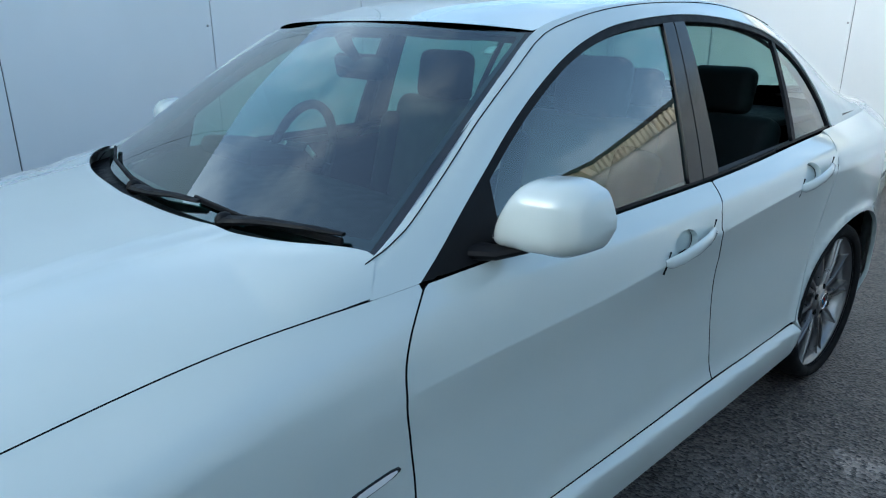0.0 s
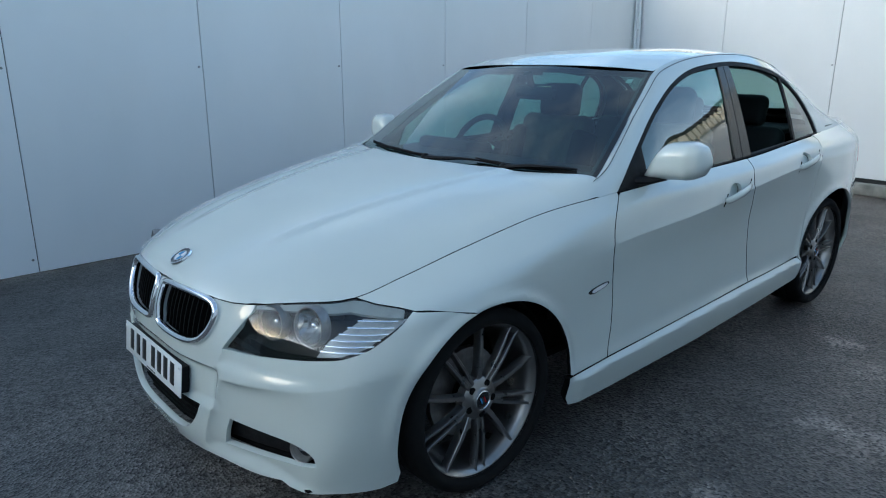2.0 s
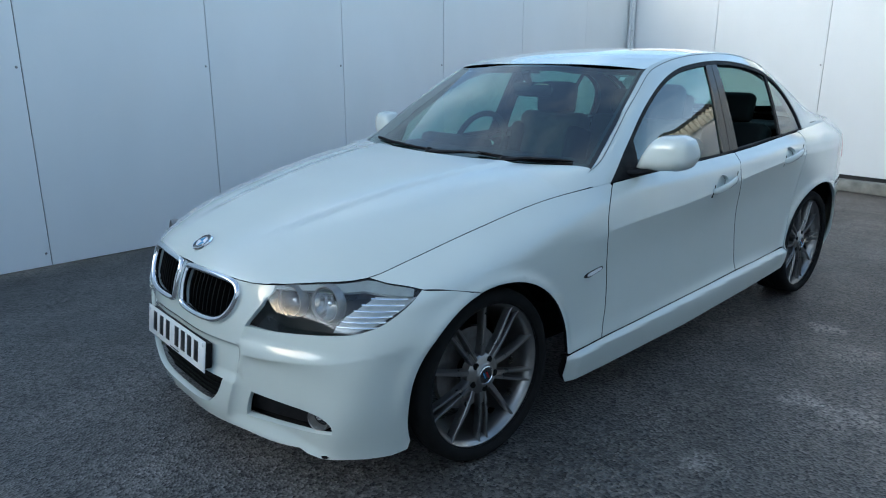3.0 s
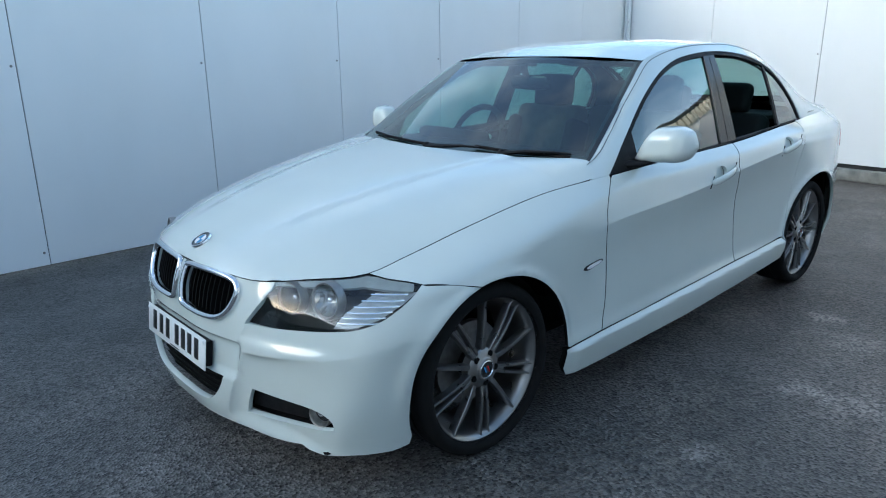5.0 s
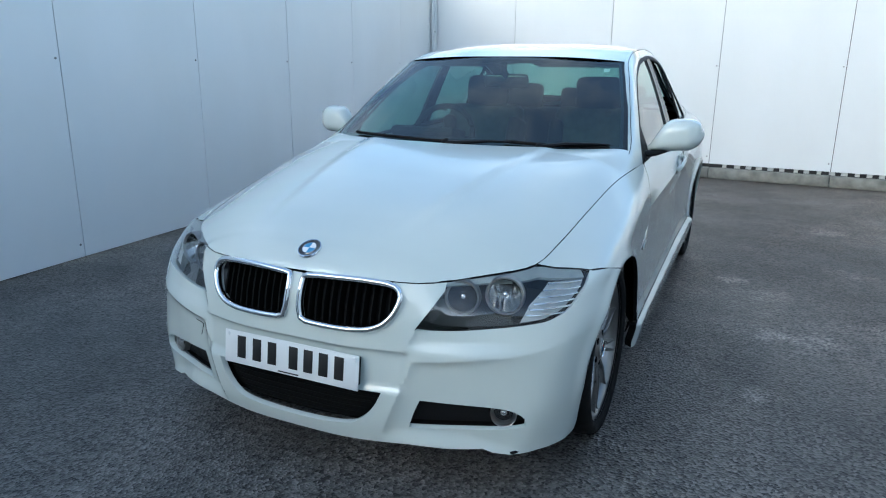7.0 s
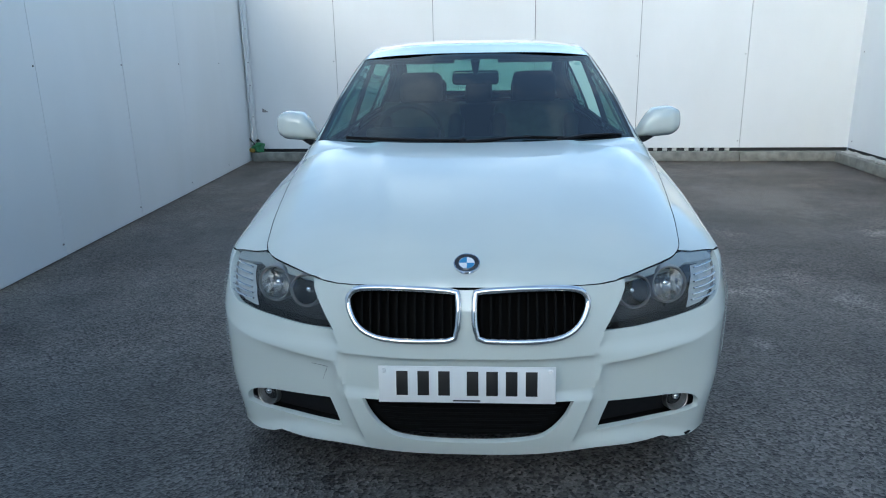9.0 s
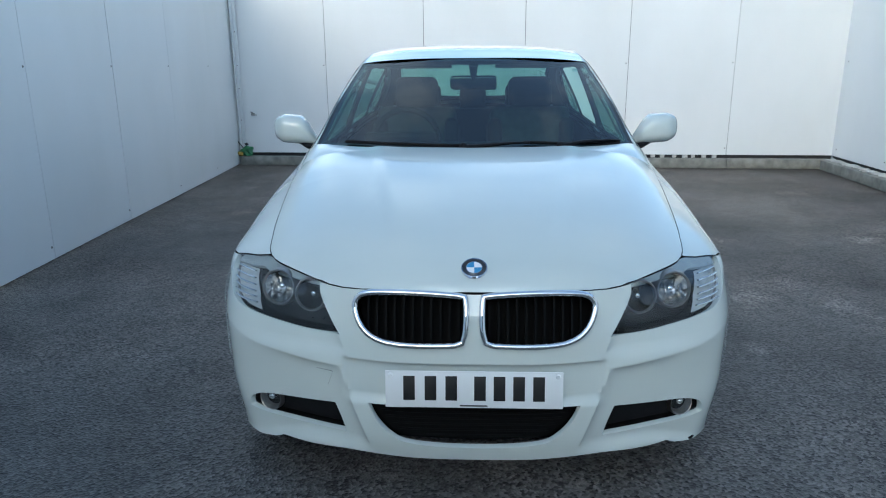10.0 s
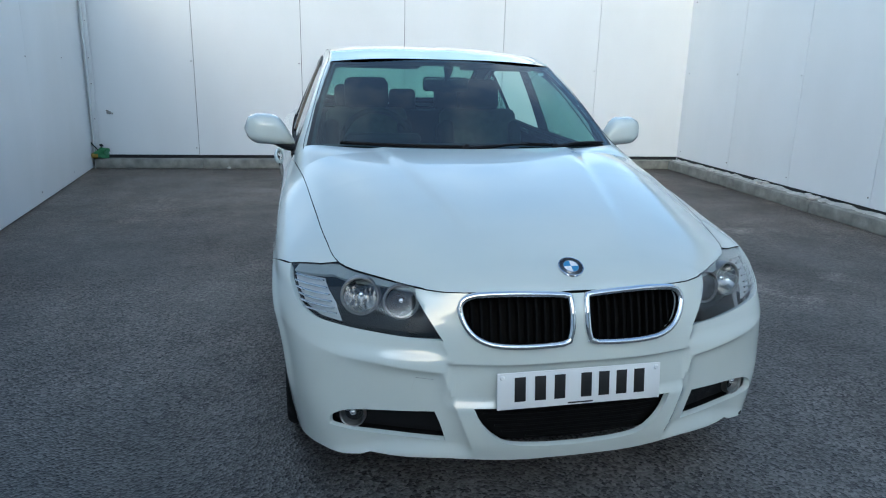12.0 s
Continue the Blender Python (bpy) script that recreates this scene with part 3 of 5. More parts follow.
def wall_run(name, a, b, low, label, first=0.0, width=1.22, height=BOARD_H, out=0.03):
    """A wall of upright boards from a to b (plan), face to the left of the way; boards are pieces before a dark backing."""
    a, b = Vector((*a, 0)), Vector((*b, 0))
    d = (b - a).normalized()
    length = (b - a).length
    n = Vector((-d.y, d.x, 0))
    m = Matrix((d, n, (0, 0, 1))).transposed().to_4x4()
    m.translation = a
    bm = bmesh.new()
    box(bm, (length, 0.12, height - 0.04), (length / 2, -0.075, height / 2))
    wall = tagged(part(name, bm, STUD, smooth=False, matrix=m), label, "wall", kind="structure")
    x, k = first, 0
    rng = random.Random(len(name))
    while x < length - 0.02:
        x0, x1 = max(x, 0.0), min(x + width, length)
        if x1 - x0 > 0.05:
            bm = bmesh.new()
            w = x1 - x0 - 0.006
            box(bm, (w, 0.012, height - low), (0, 0, (height + low) / 2), 0.002)
            tilt = rng.uniform(-.12, .12)
            ob = part("board", bm, BOARD, wall, smooth=False, matrix=pose((x0 + x1) / 2, rng.uniform(-.002, .002), 0, 0, 0, tilt))
        if 0.1 < x < length:
            for z in (low + .09, 1.352, 2.30):
                bm = bmesh.new()
                bmesh.ops.create_cone(bm, cap_ends=True, segments=10, radius1=.009, radius2=.006, depth=.006, matrix=pose(0, 0, 0, -90, 0, 0))
                part("screw", bm, STEEL, wall, matrix=pose(x + .03, .009, z))
        x += width
        k += 1
    return wall


LEFT_A, LEFT_B = (-2.39, -9.0), (-3.30, 7.03)
RIGHT_A, RIGHT_B = (4.72, 6.57), (3.64, -9.0)
wall_run("wall_left", LEFT_B, LEFT_A, 0.01, "white coated boards screwed up side by side, bluish in shade", first=-0.20, width=1.30)
wall_run("wall_back", (RIGHT_A[0], RIGHT_A[1]), LEFT_B, 0.165, "white coated boards above a concrete kerb", first=0.0, width=1.345)
wall_run("wall_right", RIGHT_B, RIGHT_A, 0.165, "white coated boards above a wide concrete kerb", first=-0.4)


# unseen wall added behind the camera; its height keeps the yard in shade
bm = bmesh.new()
box(bm, (70, 1, 15.2), (0, -42, 7.6))
tagged(part("wall_shade", bm, BRICK, smooth=False), "unseen plain tall grey wall, added far off to block the low sun", "wall", kind="structure")


def kerb(name, a, b, depth, height, label, pieces):
    a, b = Vector((*a, 0)), Vector((*b, 0))
    d = (b - a).normalized()
    n = Vector((-d.y, d.x, 0))
    root = tagged(new(name), label, "kerb", kind="structure")
    rng = random.Random(5)
    length = (b - a).length / pieces
    for k in range(pieces):
        bm = bmesh.new()
        box(bm, (length - 0.006, depth, height), (0, 0, height / 2), 0.012)
        bmesh.ops.subdivide_edges(bm, edges=[e for e in bm.edges if e.calc_length() > .4], cuts=8)
        for v in bm.verts:
            v.co += noise.noise_vector(v.co * 9 + Vector((k * 3.1, 0, 0))) * 0.006
        m = Matrix((d, n, (0, 0, 1))).transposed().to_4x4()
        m.translation = a + d * (length * (k + .5)) + n * (depth / 2 + rng.uniform(-.003, .003))
        part("kerb_stone", bm, CONCRETE, root, matrix=m)
    return root


kerb("kerb_back", (4.68, 6.555), (-3.26, 7.015), 0.12, 0.125, "weathered concrete kerb along the back wall", 6)
right_kerb = kerb("kerb_right", (3.625, -9.0), (4.695, 6.43), 0.18, 0.125, "weathered concrete kerb with pale debris on it", 10)

def mortar_bed(parent):
    """A rough pale bed of mortar along the top of the right kerb, at the wall."""
    a, b = Vector((3.625, -9.0, 0)), Vector((4.695, 6.43, 0))
    d = (b - a).normalized()
    n = Vector((-d.y, d.x, 0))
    rng = random.Random(8)
    verts, faces = [], []
    count = 170
    for k in range(count):
        p = a + d * ((b - a).length * k / (count - 1))
        wide, high = .10 + rng.uniform(-.035, .03), .128 + rng.uniform(0, .022)
        for o, z in ((.012, .118), (.014, high + .006), (wide * .6, high), (wide, .126), (wide + .004, .110)):
            q = p + n * (o + rng.uniform(-.004, .004))
            verts.append((q.x, q.y, z + rng.uniform(-.003, .003)))
    for k in range(count - 1):
        for j in range(4):
            faces.append((5 * k + j, 5 * k + 5 + j, 5 * k + 6 + j, 5 * k + 1 + j))
    return mesh_object("mortar_bed", verts, faces, MORTAR, parent, "rough pale mortar along the wall", smooth=False)


def corrugated(name, a, b, z0, z1, pitch=.074, depth=.05):
    """Sheet metal with upright ribs from a to b (plan)."""
    a, b = Vector((*a, 0)), Vector((*b, 0))
    d = (b - a).normalized()
    n = Vector((-d.y, d.x, 0))
    count = int((b - a).length / pitch)
    verts, faces = [], []
    for k in range(count):
        for u, o in ((0, 0), (.42, 0), (.5, depth), (.92, depth)):
            p = a + d * ((k + u) * pitch) + n * o
            verts += [(p.x, p.y, z0), (p.x, p.y, z1)]
    for k in range(len(verts) // 2 - 1):
        faces.append((2 * k, 2 * k + 2, 2 * k + 3, 2 * k + 1))
    ob = mesh_object(name, verts, faces, CLADDING, smooth=False)
    return tagged(ob, "cream ribbed metal sheeting above the boards", "cladding", kind="structure")


corrugated("trim_back", (4.70, 6.53), (-3.30, 6.99), 2.54, 2.76)
bm = bmesh.new()
box(bm, (8.0, .12, .07), (0, 0, 0), .01)
tagged(part("trim_gutter", bm, STUD, matrix=pose(.70, 6.76, 2.79, 0, 0, -3.29)), "dark gutter along the top of the ribbed sheeting", "gutter", kind="structure")
bm = bmesh.new()
box(bm, (.12, 15.5, .07), (0, 0, 0), .01)
tagged(part("trim_gutter", bm, STUD, matrix=pose(4.17, -1.3, 2.79, 0, 0, -3.97)), "dark gutter along the top of the ribbed sheeting", "gutter", kind="structure")
corrugated("trim_right", (3.64, -9.0), (4.72, 6.55), 2.54, 2.76)

mortar_bed(right_kerb)

# ---- the car ----
car = tagged(new("car"), "white four-door saloon car with dark grey alloy wheels, parked", "car")


def band(points):
    """A curve through (along, across, up) knots, as a function of along."""
    p = np.array(points, float)
    return spline(p[:, 0], p[:, 1:])


# bonnet
BONNET_MID = spline([-.696, -.684, -.65, -.57, -.4, -.1, .2, .5, .75], [.684, .705, .735, .776, .836, .906, .956, .988, 1.005])
edge_s = np.linspace(0, AROUND / 2, 1400)
edge_p = hull(edge_s, np.full(1400, 6.0))
edge_n = int(np.argmin(np.abs(edge_p[:, 1] - 0.9) + (edge_p[:, 0] < .5)))
EDGE_Y, EDGE_X, EDGE_Z = edge_p[:edge_n, 1], edge_p[:edge_n, 0], edge_p[:edge_n, 2]


def bonnet_z(x, y):
    x = np.abs(x)
    xe = np.maximum(np.interp(y, EDGE_Y, EDGE_X), 0.05)
    ze = np.interp(y, EDGE_Y, EDGE_Z)
    zc = BONNET_MID(y)
    w = np.clip(x / xe, 0, 1.1)
    rib = np.interp(y, [-.6, .6], [.24, .47])
    dome = .008 * (1 - step(-.032, .032, x - rib)) * step(-.6, -.3, y)
    return zc - (zc - ze) * w ** np.interp(y, [-.5, -.2, .1, .45, .66], [3.2, 4.3, 5.6, 8.5, 22.0]) - .008 * step(-.6, -.3, y) * (1 - np.minimum(w, 1) ** 14) + dome


def bonnet_point(x, y):
    e = 2e-3
    z = float(bonnet_z(np.array(x), np.array(y)))
    zx = float(bonnet_z(np.array(x + e), np.array(y)) - bonnet_z(np.array(x - e), np.array(y))) / (2 * e)
    zy = float(bonnet_z(np.array(x), np.array(y + e)) - bonnet_z(np.array(x), np.array(y - e))) / (2 * e)
    n = np.array([-zx, -zy, 1.0])
    return np.array([x, y, z]), n / np.linalg.norm(n)


nose = [(float(x) - .0009, float(y) + .0009) for x, y in zip(EDGE_X[::14], EDGE_Y[::14]) if y < .59 and x > .01]
rear = rounded([(.8075, .617), (.765, .657), (.748, .652), (.607, .561), (.459, .512), (.275, .476), (0, .46)], .03, closed=False, corner=(1, 2))
bonnet_half = nose + rear
bonnet_loop = bonnet_half + [(-x, y) for x, y in bonnet_half[::-1] if x > .005]
flat, tris = lay(bonnet_loop, gap=0.022)
both = [bonnet_point(x, y) for x, y in flat]
sheet("bonnet", [p for p, n in both], [n for p, n in both], tris, PAINT, car, "glossy white bonnet with two faint ridges", lip=.005)

# front bumper with its openings
def nose_flat(points):
    return [FLAT["round"](p) for p in points]


KIDNEY = rounded([(.021, .675), (.044, .690), (.190, .698), (.315, .691), (.354, .668), (.359, .635), (.337, .586), (.292, .553), (.215, .540), (.052, .543), (.026, .565), (.018, .61)], .012)
INTAKE = rounded([(-.318, .357), (0, .362), (.318, .357), (.295, .309), (.25, .261), (.19, .236), (0, .223), (-.19, .236), (-.25, .261), (-.295, .309)], .015, corner=(0, 2))
FOG = rounded([(.420, .335), (.550, .329), (.655, .322), (.702, .311), (.730, .290), (.733, .262), (.630, .249), (.502, .243), (.386, .238), (.402, .290)], .015, corner=(0, 5, 8))
lamp_3d = [on_front(.474, .672), on_front(.440, .612), on_front(.405, .557), on_front(.49, .559), on_front(.576, .566), on_front(.66, .573), on_front(.72, .580),
           on_front(.768, .588), on_side(-.430, .612), on_side(-.355, .655), on_side(-.286, .699)]
lamp_low = rounded([tuple(p) for p in lamp_3d], .012, closed=False, corner=(0, 2, 10))
seam = rounded([tuple(on_side(-.286, .697)), tuple(on_side(-.20, .688)), tuple(on_side(-.095, .659))], .015, closed=False)
arch_f = [tuple(on_side(-(.388 - .026 * float(step(115, 180, q))) * math.cos(radians(180 - q)), .318 + .352 * math.sin(radians(q)))) for q in np.linspace(104, 200, 24)]
low = [tuple(on_side(-.346, .166)), tuple(on_side(-.400, .160)), tuple(on_front(.76, .168)), tuple(on_front(.69, .167)), tuple(on_front(.640, .172)), tuple(on_front(.610, .183)),
       tuple(on_front(.5, .179)), tuple(on_front(.4, .183)), tuple(on_front(.2, .179)), tuple(on_front(0, .176))]
def gap_edge(x, level=5.975):
    """The point just under the bonnet gap at x."""
    s = np.linspace(0, AROUND / 6, 500)
    P = hull(s, np.full(500, level))
    return tuple(P[int(np.argmin(np.abs(P[:, 0] - x)))])


top_edge = [gap_edge(x) for x in (0, .08, .16, .24, .32, .40, .44, .4735)]
bumper_half = nose_flat(top_edge) + nose_flat(lamp_low) + nose_flat(seam[1:]) + nose_flat(arch_f) + nose_flat(low)
bumper_loop = bumper_half + [(-a, z) for a, z in bumper_half[::-1] if a > .004]


def wrap(loop, flip=1):
    return [(flip * FLAT["round"](on_front(abs(x), z))[0] if x >= 0 else -flip * FLAT["round"](on_front(abs(x), z))[0], z) for x, z in loop]


kidney_hole = wrap(shrink(KIDNEY, .005))
holes = [kidney_hole, [(-a, z) for a, z in kidney_hole], wrap(INTAKE), wrap(FOG), [(-a, z) for a, z in wrap(FOG)]]
def fold_line(points):
    return [FLAT["round"](on_front(x, z)) for x, z in points]


def both_ways(line):
    return [line, [(-a, z) for a, z in line]]


folds = []
for drop in (-.004, .004, .014):
    folds += both_ways(fold_line([(x, float(np.interp(x, *CREASE)) - drop) for x in np.linspace(.408, .79, 44)]))
for off in (-.003, .003, .014):
    folds += both_ways(fold_line([(float(np.interp(z, *STRUT)) + off, z) for z in np.linspace(.222, .450, 22)]))
    folds += both_ways(fold_line([(float(np.interp(z, *FLANK)) + off, z) for z in np.linspace(.511, .548, 5)]))
for z in (.494, .488, .478):
    half_line = [FLAT["round"](on_front(x, z)) for x in np.linspace(0, .372, 30)]
    folds.append([(-a, z) for a, z in half_line[:0:-1]] + half_line)
bumper = panel("front_bumper", base_skin, "round", bumper_loop, PAINT, car, "white sports bumper with three lower openings", holes, gap=.011, lip=.022, slope=.1, pale=True, lines=folds, shaped=relief)

# wings
gap_curve = spline([.306, .40, .47, .55, .64, .74, .82, .86, .886, .908], [.618, .646, .655, .656, .646, .634, .648, .672, .697, .720])
door_gap = [(float(gap_curve(z)), float(z)) for z in np.linspace(.908, .306, 34)]
for side in (False, True):
    cut = [tuple(top_at(y)) for y in np.linspace(-.38, .715, 30)]
    back = [tuple(on_side(y - .0025, z)) for y, z in door_gap]
    under = [tuple(on_side(y, z)) for y, z in ((.55, .303), (.45, .300), (.40, .299))]
    bow = [tuple(on_side(y, z)) for y, z in arch(0, -2, 103, 30, .388, .352)]
    fore = [tuple(on_side(-.20, .6895)), tuple(on_side(-.281, .7000))]
    lid = [(.80, -.309, .711), (.745, -.350, .717)]
    loop = [FLAT["slant"](p) for p in cut + back + under + bow + fore + lid]
    panel("front_wing", hull_skin, "slant", loop, PAINT, car, gap=.018, lip=.016, mirror=side)

# doors
crease_p = hull(np.linspace(0, AROUND / 2, 700), np.full(700, float(LEVELS[4])))


def crease_line(y0, y1):
    """The fold along the doors between two places, as (along, up)."""
    return [(float(p[1]), float(p[2])) for p in crease_p if y0 < p[1] < y1 and p[0] > .5]


def creases(y0, y1):
    return [[(y, z + d) for y, z in crease_line(y0, y1)] for d in (-.0035, 0, .0035)]


cut_1 = [(y + .0025, z) for y, z in door_gap]
cut_2 = [(1.800, .346), (1.787, .476), (1.772, .624), (1.758, .74), (1.734, .80), (1.722, .84), (1.730, .88), (1.755, .92), (1.778, .946)]
waist_1 = [(y, top_at(y)[2] - .004) for y in np.linspace(1.765, .735, 14)]
HANDLES = ((1.562, .827), (2.330, .897))


def cup(k, wide=.052, high=.030):
    y, z = HANDLES[k]
    return [(y - .012 + wide * math.cos(q) - .2 * high * math.sin(q), z + .008 + high * math.sin(q) + .12 * wide * math.cos(q)) for q in np.linspace(0, 2 * math.pi, 24, endpoint=False)]


door_1 = cut_1 + [(.9, .312), (1.2, .322), (1.5, .332)] + cut_2 + waist_1
cut_3 = [(2.335, .380), (2.345, .42), (2.368, .50), (2.404, .60), (2.437, .70), (2.462, .80), (2.485, .88), (2.545, .95), (2.62, .985)]
waist_2 = [(y, top_at(y)[2] - .004) for y in np.linspace(2.60, 1.80, 10)]
door_2 = [(y + .005, z) for y, z in reversed(cut_2)] + [(2.0, .353), (2.2, .366)] + cut_3 + waist_2
doors = []
for side in (False, True):
    d1 = panel("front_door", hull_skin, "side", door_1, PAINT, car, "white front door with a sharp crease", [cup(0)], gap=.015, lip=.016, mirror=side, lines=creases(.66, 1.49) + creases(1.62, 1.715))
    d2 = panel("rear_door", hull_skin, "side", door_2, PAINT, car, "white rear door", [cup(1)], gap=.017, lip=.016, mirror=side, lines=creases(1.76, 2.26) + creases(2.40, 2.47))
    doors.append((d1, d2))
    sill = [(.385, .291), (.64, .301), (.9, .308), (1.5, .328), (2.0, .349), (2.33, .371)] + [(2.342, .34), (2.352, .29), (2.335, .255)] + [(2.2, .242), (1.9, .218), (1.3, .184), (.65, .172), (.40, .176), (.381, .21)]
    panel("side_skirt", hull_skin, "side", sill, PAINT, car, "white sill skirt", gap=.009, lip=.03, mirror=side)
    quarter = [(y + .005, z) for y, z in cut_3[::-1]] + [(2.345, .365)] + arch(2.76, 180, -12, 40, .41, .38)[1:] + [(3.15, .23), (3.40, .23)] + [(3.42, .45), (3.42, .7), (3.40, .9), (3.38, 1.0)] + [(y, top_at(y)[2] - .0005) for y in np.linspace(3.35, 2.635, 14)]
    panel("rear_wing", hull_skin, "side", quarter, PAINT, car, gap=.024, lip=.016, mirror=side, pale=True)
s_tail = [k for k in np.linspace(0, AROUND / 2, 400)]
tail_from = s_tail[int(np.argmin([abs(hull_top(s)[1] - 3.36) + (hull_top(s)[0] < .3) for s in s_tail]))]
patch("rear_bumper", lambda U, V: hull(U, V), np.linspace(tail_from, AROUND - tail_from, 70), np.linspace(0.1, 5.97, 30), PAINT, car, thick=.01)

# glasshouse
RAIL = band([(.55, .790, .930), (.62, .768, .960), (.70, .748, .996), (.82, .716, 1.074), (.965, .680, 1.180), (1.11, .642, 1.276), (1.24, .606, 1.352), (1.38, .591, 1.389), (1.58, .582, 1.417), (1.85, .577, 1.433),
             (2.2, .574, 1.421), (2.5, .576, 1.363), (2.8, .594, 1.240), (3.0, .622, 1.134), (3.15, .660, 1.069), (3.3, .698, 1.036)])
TUCK = spline([0, .25, .5, .75, .9, 1], [1, .81, .60, .37, .20, 0])
waist_y = np.linspace(.55, 3.4, 120)
waist_p = np.array([top_at(y) for y in waist_y])


def upper(Y, H):
    """The glasshouse's side: Y along the car, H from the waistline (0) to the roof rail (1)."""
    r = RAIL(Y)
    xb, zb = np.interp(Y, waist_y, waist_p[:, 0]), np.interp(Y, waist_y, waist_p[:, 2])
    return np.stack([r[..., 0] + (xb - r[..., 0]) * TUCK(H), Y, zb + (r[..., 1] - zb) * H], -1)


def upper_skin():
    Y, H = np.meshgrid(np.linspace(.57, 3.3, 260), np.linspace(0, 1, 60), indexing="ij")
    P = upper(Y, H)
    e = 1e-3
    N = np.cross(upper(Y + e, H) - upper(Y - e, H), upper(Y, np.minimum(H + e, 1)) - upper(Y, np.maximum(H - e, 0)))
    N /= np.linalg.norm(N, axis=-1, keepdims=True) + 1e-12
    N *= np.sign(N[..., :1] + 1e-9)
    ids = np.arange(260 * 60).reshape(260, 60)
    a, b, c, d = ids[:-1, :-1], ids[1:, :-1], ids[1:, 1:], ids[:-1, 1:]
    return Skin(P.reshape(-1, 3), N.reshape(-1, 3), np.concatenate([np.stack([a, b, c], -1).reshape(-1, 3), np.stack([a, c, d], -1).reshape(-1, 3)]))


cabin_skin = upper_skin()
WINDOW = rounded([(.722, .921), (.80, .973), (.935, 1.074), (1.05, 1.158), (1.165, 1.229), (1.30, 1.297), (1.43, 1.342), (1.575, 1.371), (1.82, 1.391), (2.04, 1.387), (2.28, 1.361), (2.44, 1.325), (2.57, 1.270), (2.662, 1.198), (2.716, 1.105), (2.730, 1.010)], .03, closed=False)
SILL = [(y, top_at(y)[2] + .001) for y in np.linspace(2.727, .722, 40)]
FRAME_TOP = [(float(y), float(RAIL(y)[1]) - .002) for y in np.linspace(.622, 3.285, 94)]


def clip_y(loop, y0, y1):
    """The part of a loop between two slanted lines; y0 and y1: (along at z 1.0, along at z 1.3)."""
    def cutter(pts, keep, line):
        f = lambda p: (p[0] - (line[0] + (line[1] - line[0]) * (p[1] - 1.0) / .3)) * keep
        out = []
        for p, q in zip(pts, pts[1:] + pts[:1]):
            a, b = f(p), f(q)
            if a >= 0:
                out.append(p)
            if a * b < 0:
                u = a / (a - b)
                out.append((p[0] + (q[0] - p[0]) * u, p[1] + (q[1] - p[1]) * u))
        return out
    return cutter(cutter(loop, 1, y0), -1, y1)


opening = WINDOW + SILL[1:-1]
inner = [(y, z - .013 * step(.05, .015, z - float(top_at(y)[2]))) for y, z in shrink(densify(opening, .03), .019)]
for side in (False, True):
    d1, d2 = doors[side]
    body_side = FRAME_TOP + [(y, top_at(y)[2] - .001) for y in np.linspace(3.28, 2.745, 12)] + WINDOW[::-1] + [(y, top_at(y)[2] + .0005) for y in (.712, .695, .67, .64, .612)]
    panel("roof_pillar_frame", cabin_skin, "side", body_side, PAINT, car, "white pillars and roof rail round the side windows", gap=.02, lip=.008, mirror=side, pale=True)
    panel("window_seal", cabin_skin, "side", densify(opening, .03), BLACK, d1, "black rubber seal", holes=[inner], gap=.02, lip=.012, mirror=side, sink=.003)
    panel("mirror_triangle", cabin_skin, "side", clip_y(inner, (.6, .6), (.95, .99)), BLACK, d1, "black corner panel", gap=.02, lip=.01, mirror=side, sink=.005)
    panel("window_glass", cabin_skin, "side", clip_y(inner, (.954, .994), (1.683, 1.733)), SIDEGLASS, d1, "tinted glass, closed", gap=.03, lip=0, mirror=side, sink=.010)
    panel("pillar_cover", cabin_skin, "side", clip_y(inner, (1.686, 1.736), (1.755, 1.792)), PILLAR, d1, "gloss black pillar cover", gap=.02, lip=.012, mirror=side, sink=.002)
    panel("pillar_cover", cabin_skin, "side", clip_y(inner, (1.761, 1.798), (1.843, 1.858)), PILLAR, d2, "gloss black pillar cover", gap=.02, lip=.012, mirror=side, sink=.002)
    panel("window_divider", cabin_skin, "side", clip_y(inner, (2.368, 2.425), (2.394, 2.451)), BLACK, d2, "black divider", gap=.02, lip=.012, mirror=side, sink=.004)
    panel("quarter_glass", cabin_skin, "side", clip_y(inner, (2.396, 2.453), (3.0, 3.0)), SIDEGLASS, d2, "fixed tinted quarter glass", gap=.03, lip=0, mirror=side, sink=.010)
    if side:
        panel("window_glass", cabin_skin, "side", clip_y(inner, (1.846, 1.861), (2.366, 2.423)), SIDEGLASS, d2, "tinted glass, closed", gap=.03, lip=0, mirror=side, sink=.010)


def across(mid, edge, power=2.2):
    """A sheet from a middle curve to an edge curve on either side: T along (0 to 1), W across (-1 to 1)."""
    k = np.linspace(0, 1, len(mid))
    m, e = spline(k, mid), spline(k, edge)

    def at(T, W):
        c, r = m(T), e(T)
        bow = np.abs(W)[..., None] ** power
        p = c + (r - c) * bow
        p[..., 0] = W * r[..., 0]
        return p

    return at


